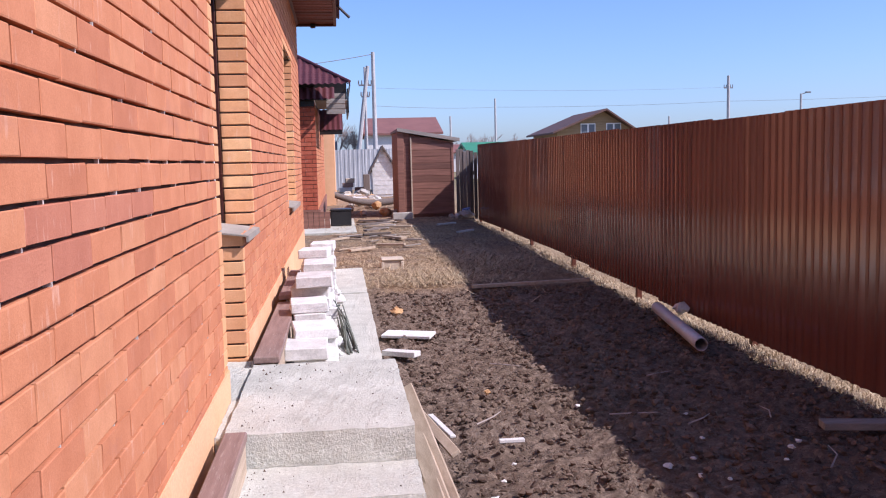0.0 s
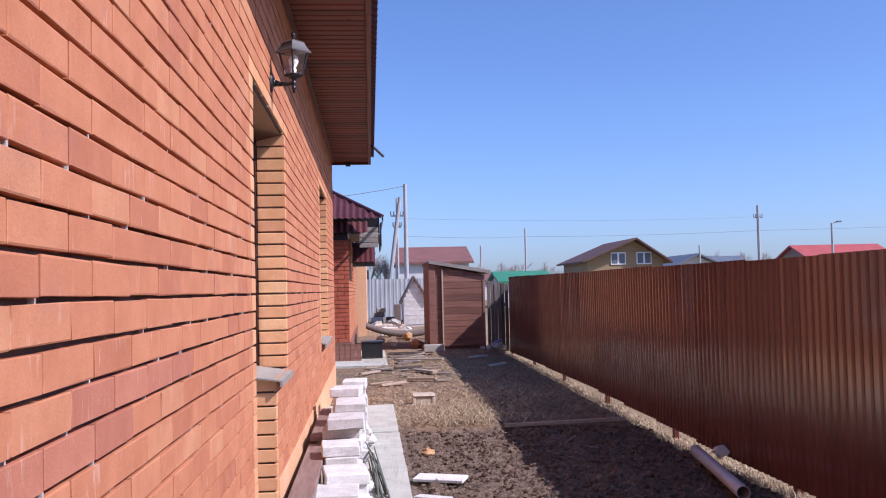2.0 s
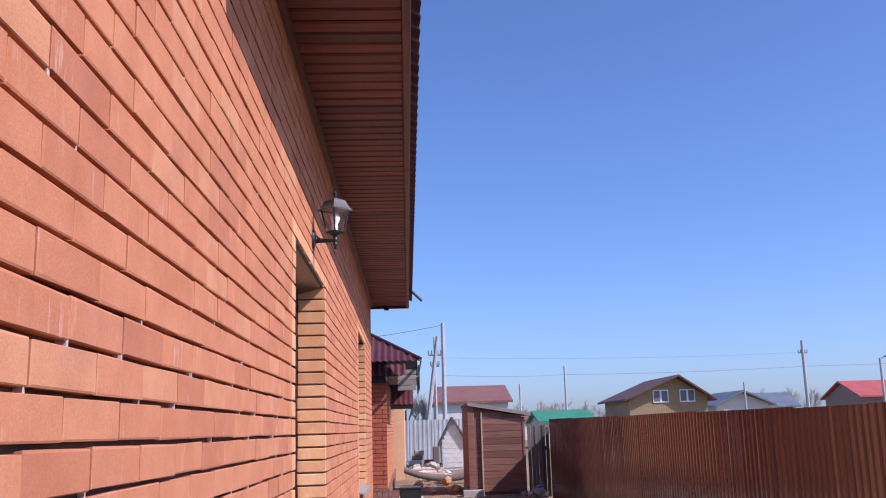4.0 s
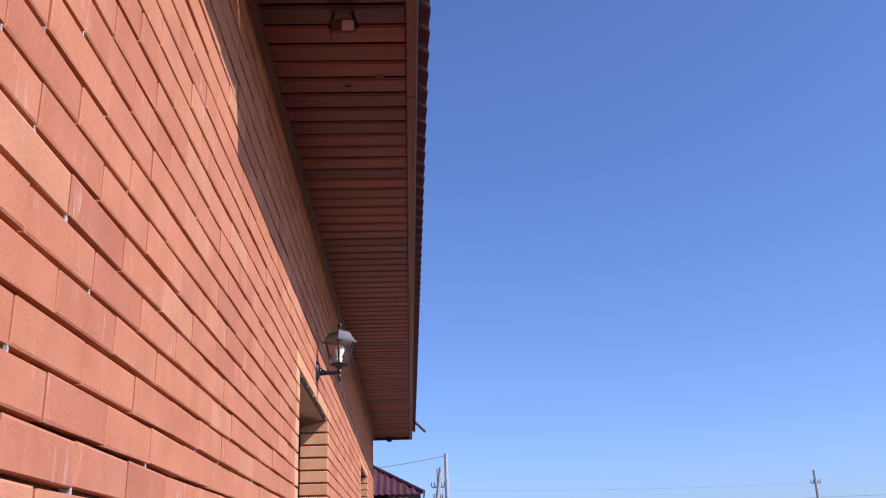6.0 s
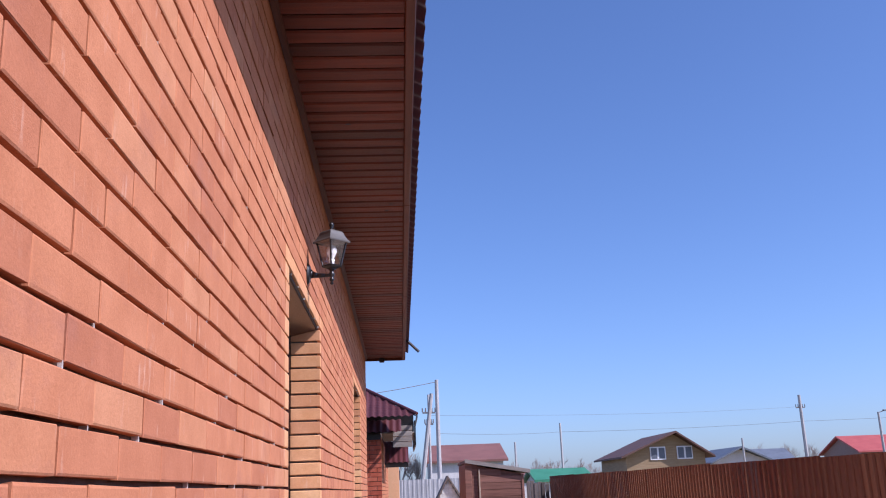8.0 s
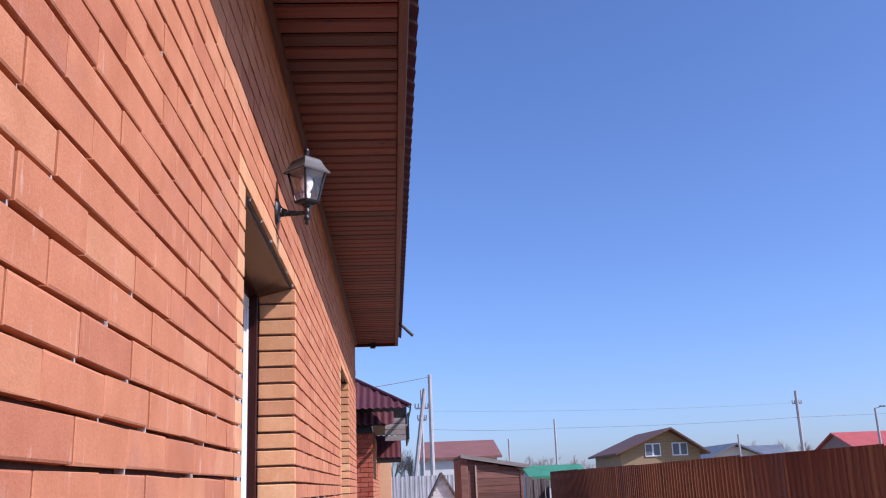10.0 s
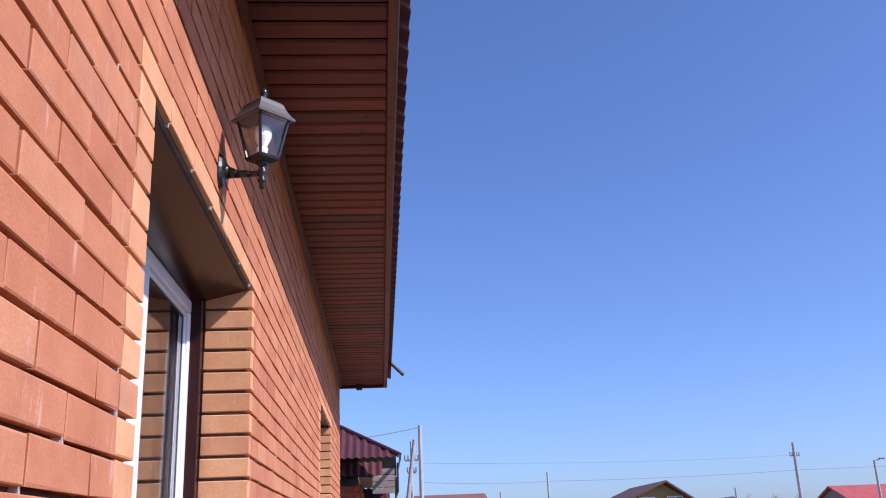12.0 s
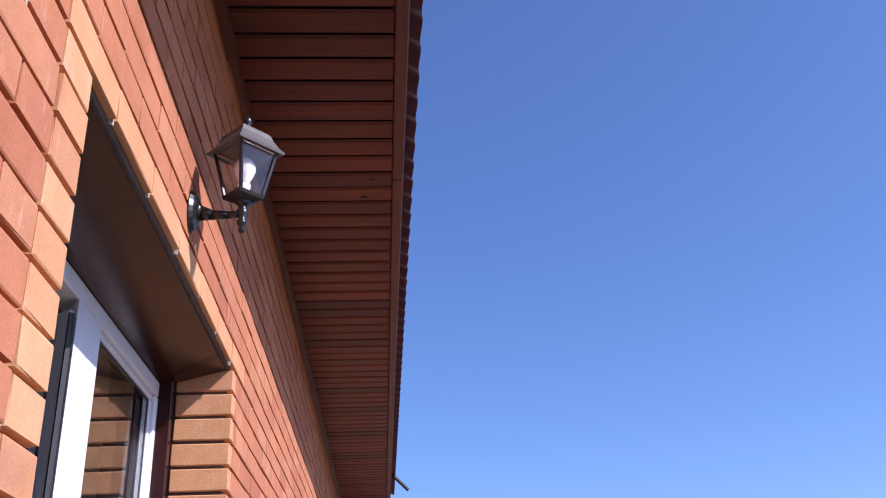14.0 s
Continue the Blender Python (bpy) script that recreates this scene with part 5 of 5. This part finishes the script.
def gable_house(name, x0, x1, y0, y1, wall_h, ridge_h, wall_m, roof_m, label, along="y", over=0.5, base=0.0, windows=(), asym=0.5):
    """A plain house: walls, two roof slopes and windows; the gable faces the yard if along is y."""
    h = thing(name, ((x0 + x1) / 2, y0, base), label, "house", "far houses")
    xm = x0 + (x1 - x0) * asym
    bm = bmesh.new()
    if along == "y":
        prism(bm, [(x0, base), (x0, wall_h), (xm, ridge_h - 0.1), (x1, wall_h), (x1, base)], "y", y0, y1)
    else:
        ym = (y0 + y1) / 2
        prism(bm, [(y0, base), (y0, wall_h), (ym, ridge_h - 0.1), (y1, wall_h), (y1, base)], "x", x0, x1)
    part("wall", bm, wall_m, h)
    for s in (0, 1):
        bm = bmesh.new()
        if along == "y":
            e = x0 - over if s == 0 else x1 + over
            ref = x0 if s == 0 else x1
            ze = wall_h - (ridge_h - wall_h) * over / abs(xm - ref)
            m0 = xm - 0.002 if s == 0 else xm + 0.002
            prism(bm, [(m0, ridge_h), (e, ze), (e, ze + 0.16), (m0, ridge_h + 0.16)], "y", y0 - over * 1.6, y1 + over)
        else:
            ym = (y0 + y1) / 2
            e = y0 - over if s == 0 else y1 + over
            ref = y0 if s == 0 else y1
            ze = wall_h - (ridge_h - wall_h) * over / abs(ym - ref)
            m0 = ym - 0.002 if s == 0 else ym + 0.002
            prism(bm, [(m0, ridge_h), (e, ze), (e, ze + 0.16), (m0, ridge_h + 0.16)], "x", x0 - over, x1 + over)
        part("roof_slope", bm, roof_m, h)
    for wx, wz, ww, wh in windows:
        bm = bmesh.new()
        box(bm, wx - ww / 2, wx + ww / 2, y0 - 0.08, y0 - 0.003, wz, wz + wh)
        wo = part("window", bm, M_WHITE, h, "white framed window")
        for s in (-1, 1):
            bm = bmesh.new()
            box(bm, wx + s * ww / 4 - ww * 0.19, wx + s * ww / 4 + ww * 0.19, y0 - 0.095, y0 - 0.081, wz + 0.1, wz + wh - 0.1)
            part("pane", bm, M_BLUE, wo)
    return h


gable_house("far_house", 19.3, 26.2, 80, 90, 3.7, 5.45, M_TAN, M_DROOF, "tan boarded house with a brown gabled roof far off", "y", 0.6, 0.0, ((22.1, 3.25, 1.35, 1.1), (24.45, 3.25, 1.35, 1.1)), 0.62)
gable_house("far_house", 2.2, 7.6, 70, 80, 3.45, 4.75, M_PALE, M_BROOF, "long pale house with a red-brown roof far off", "x", 0.35)
gable_house("far_house", 30.3, 35.6, 90, 98, 3.1, 4.3, M_PALE, M_BLUE, "low house with a slate grey roof far off", "y", 0.5)
gable_house("far_house", 33.5, 40.0, 94, 100, 2.9, 4.2, M_PALE, M_BLUE, "low house with a slate grey roof far off", "x", 0.4)
gable_house("far_house", 45.0, 54.0, 90, 98, 3.6, 5.1, M_WOODR, M_RROOF, "dark boarded house with a bright red roof far off", "x", 0.4)
gable_house("far_house", 8.7, 12.0, 60, 66, 1.75, 2.4, M_PALE, M_GROOF, "low outbuilding with a green metal roof far off", "x", 0.3)
gable_house("far_house", -2.5, -0.4, 58, 63, 1.6, 2.6, M_GREYW, M_BLACK, "dark weathered outbuilding beyond the grey fence", "x", 0.3)
gable_house("far_house", 12.5, 18.5, 100, 106, 2.2, 3.0, M_PALE, M_BROOF, "low pale house with a flat brown roof far off", "x", 0.3)


def bare_tree(x, y, h, seed):
    r2 = random.Random(seed)
    t = thing("bare_tree", (x, y, 0), "bare leafless tree against the pale sky", "tree", "bare trees")
    bm = bmesh.new()
    tube(bm, (x, y, -0.2), (x, y, h * 0.45), 0.02 * h, 0.014 * h, 6)
    part("trunk", bm, M_TWIG, t)
    bm = bmesh.new()

    def grow(p, d, length, r, level):
        q = p + d * length
        tube(bm, p, q, r, r * 0.6, 4, cap=False)
        if level == 0:
            return
        for k in range(4):
            nd = (d + Vector((r2.uniform(-1, 1), r2.uniform(-1, 1), r2.uniform(-0.15, 0.7))) * 0.65).normalized()
            grow(p.lerp(q, r2.uniform(0.45, 1.0)), nd, length * r2.uniform(0.55, 0.8), r * 0.6, level - 1)
    for k in range(5):
        d = Vector((r2.uniform(-0.6, 0.6), r2.uniform(-0.6, 0.6), 1)).normalized()
        grow(Vector((x, y, h * r2.uniform(0.2, 0.45))), d, h * 0.26, 0.009 * h, 3)
    part("crown", bm, M_TWIG, t)


k = 0
for x, h in ((10, 6.0), (13.5, 5.0), (17, 5.5), (20, 5.4), (23, 6.2), (26, 5.8), (29, 5.2), (32, 6.0), (35, 5.4), (54, 6.5), (58, 7.0), (62, 6.6), (70, 6.4), (75, 6.8), (-1.5, 5.2), (0.0, 4.8), (1.2, 4.6)):
    bare_tree(x, 140 if x > 2 else 75, h, 100 + k)
    k += 1


# ---- bricks of the house wall ----
def brick_mesh(length, depth, height, seed, material):
    """One facing brick, its outer face towards +x with worn arrises; origin at the low near back corner."""
    r2 = random.Random(seed)
    c = 0.0016
    x0, x1 = 0.0, depth
    vs = [(x0, 0, 0), (x0, length, 0), (x0, length, height), (x0, 0, height),
          (x1 - c, 0, 0), (x1 - c, length, 0), (x1 - c, length, height), (x1 - c, 0, height),
          (x1, c, c), (x1, length - c, c), (x1, length - c, height - c), (x1, c, height - c)]
    vs = [(x, y + r2.uniform(-0.0012, 0.0012), z + r2.uniform(-0.0024, 0.0024)) for x, y, z in vs]
    fs = [(4, 5, 9, 8), (5, 6, 10, 9), (6, 7, 11, 10), (7, 4, 8, 11), (8, 9, 10, 11), (0, 1, 5, 4), (1, 2, 6, 5), (2, 3, 7, 6), (3, 0, 4, 7)]
    return vs, fs


def to_mesh(name, vs, fs, material):
    me = bpy.data.meshes.new(name)
    me.from_pydata(vs, [], fs)
    me.materials.append(material)
    return me


DEPTH, JH, JV = 0.026, 0.0104, 0.0066
BX = W - DEPTH
r3 = random.Random(3)
near_sets = {}
rest_v, rest_f, yel_v, yel_f, dark_v, dark_f = [], [], [], [], [], []


plug_v, plug_f = [], []


def plug(y, z, curl=False):
    """A pale smear of mortar where a perpend crosses the bed below it."""
    o = len(plug_v)
    if curl:
        # squeezed out under the head course
        a, b, x0, x1 = y - r3.uniform(0.002, 0.005), y + r3.uniform(0.001, 0.004), W - 0.024, W - r3.uniform(0.001, 0.006)
        low = z - r3.uniform(0.003, 0.012)
        for x, zz in ((x0, low + 0.006), (x1, low)):
            for yy in (a, b):
                plug_v.extend([(x, yy + r3.uniform(-0.002, 0.002), zz), (x, yy, z + r3.uniform(0.002, 0.010))])
        plug_f.extend(tuple(o + i for i in q) for q in ((4, 6, 7, 5), (0, 4, 5, 1), (2, 3, 7, 6), (0, 2, 6, 4), (1, 5, 7, 3)))
        return
    x0, x1 = W - 0.020, W - r3.uniform(0.003, 0.011)
    a, b = y - r3.uniform(0.002, 0.005), y + r3.uniform(0.001, 0.004)
    for x in (x0, x1):
        for yy in (a, b):
            for zz in (z - JH - 0.001, z + r3.uniform(0.0, 0.003)):
                plug_v.append((x, yy, zz))
    plug_f.extend(tuple(o + i for i in q) for q in ((4, 6, 7, 5), (0, 4, 5, 1), (2, 3, 7, 6), (0, 2, 6, 4), (1, 5, 7, 3)))


def lay(y0, y1, z, yellow=False):
    """One facing brick of the wall; those by the path's middle stretch are parts of their own."""
    L, H = y1 - y0 - JV, COURSE - JH
    out = r3.uniform(-0.0014, 0.0014)
    if yellow and abs(z - HEAD) < 0.02 and Y0 < y0 < Y1:
        plug(y0, z, True)
    elif r3.random() < 0.45:
        plug(y0, z)
    if not yellow and 0.5 < y0 < 4.09 and 1.40 < z < 2.96:
        key = (round(L, 3), r3.randrange(4))
        if key not in near_sets:
            near_sets[key] = to_mesh("brick", *brick_mesh(L, DEPTH, H, len(near_sets), None), M_BRICK)
        ob = new("brick", near_sets[key])
        ob.parent = wall
        ob.location = (BX + out, y0, z + r3.uniform(-0.001, 0.001))
        return
    vs, fs = brick_mesh(L, DEPTH, H, r3.randrange(99), None)
    v, f = (yel_v, yel_f) if yellow else (rest_v, rest_f)
    # a few harder-fired bricks in two courses
    row = round((z - BED) / COURSE)
    if (row == -4 and 1.4 < y0 < 2.55) or (row == -5 and 0.6 < y0 < 1.75):
        v, f = dark_v, dark_f
    o = len(v)
    v += [(BX + out + x, y0 + y, z + zz) for x, y, zz in vs]
    f += [tuple(o + i for i in q) for q in fs]


QN, QF = 0.125, 0.055   # width of the yellow edging before and after an opening


def course_spans(z):
    """The red stretches of a course, and the yellow edging pieces."""
    zm = z + COURSE / 2
    red, yel = [], []
    cuts = []
    if zm < HEAD:
        cuts.append((Y0, Y1, QN, QF, 4.93 if zm < 0.92 else None))
    if SILL2 < zm < HEAD2:
        cuts.append((V0, V1, QN, QF, None))
    a = START
    for c0, c1, qn, qf, infill in cuts:
        red.append((a, c0 - qn))
        yel.append((c0 - qn, c0))
        if infill:
            red.append((infill + 0.052, c1 + qf))
        a = c1 + qf
    red.append((a, END))
    return red, yel


n = 0
z = BED - 15 * COURSE
while z + COURSE < TOP + 0.06:
    row = round((z - BED) / COURSE)
    shift = 1.453 + (0.0 if row % 2 else 0.1322) + r3.uniform(-0.010, 0.010)
    red, yel = course_spans(z)
    head = HEAD <= z + COURSE / 2 < HEAD + COURSE
    head2 = HEAD2 <= z + COURSE / 2 < HEAD2 + COURSE
    for a, b in red:
        k = math.floor((a - shift) / LENGTH)
        while shift + k * LENGTH < b:
            p, q = max(shift + k * LENGTH, a), min(shift + (k + 1) * LENGTH, b)
            if q - p > 0.008:
                over = (head and q > Y0 - QN and p < Y1 + QF) or (head2 and q > V0 - QN and p < V1 + QF)
                lay(p, q, z, over)
            k += 1
    for a, b in yel:
        lay(a, b, z, True)
    z += COURSE

tagged(sheet("mortar_smears", plug_v, plug_f, M_PLUG, wall), "pale grey mortar smears", kind="stuff")
tagged(sheet("mauve_brick_rest", dark_v, dark_f, M_BRICKD, wall), "darker mauve bricks", kind="stuff")
tagged(sheet("brick_rest", rest_v, rest_f, M_BRICKS, wall), kind="stuff")
tagged(sheet("yellow_brick_rest", yel_v, yel_f, M_YBRICKS, wall), kind="stuff")


def jamb(y, zs, flip=False, x0=W - 0.170):
    """Yellow bricks lining a reveal, one a course, seen end on."""
    for zz in zs:
        H = COURSE - JH
        key = ("jamb", flip, r3.randrange(4))
        if key not in near_sets:
            bm = bmesh.new()
            s = -1 if flip else 1
            box(bm, 0, 0.170, min(0, s * 0.052), max(0, s * 0.052), 0, H, 0.003)
            rough(bm, 0.0012, 40, len(near_sets))
            near_sets[key] = mesh("jamb_brick", bm, M_YBRICK)
        ob = new("jamb_brick", near_sets[key])
        ob.parent = wall
        ob.location = (x0 + r3.uniform(-0.002, 0.001), y + r3.uniform(-0.001, 0.002), zz)


rows_all = [BED + k * COURSE for k in range(-15, 16)]
jamb(Y1, [zz for zz in rows_all if zz > 0.93 and zz + COURSE / 2 < HEAD])
jamb(4.93, [zz - 0.0 for zz in [BED + k * COURSE for k in range(-18, -7)] if zz < 0.89])
jamb(V1, [zz for zz in rows_all if SILL2 < zz + COURSE / 2 < HEAD2])
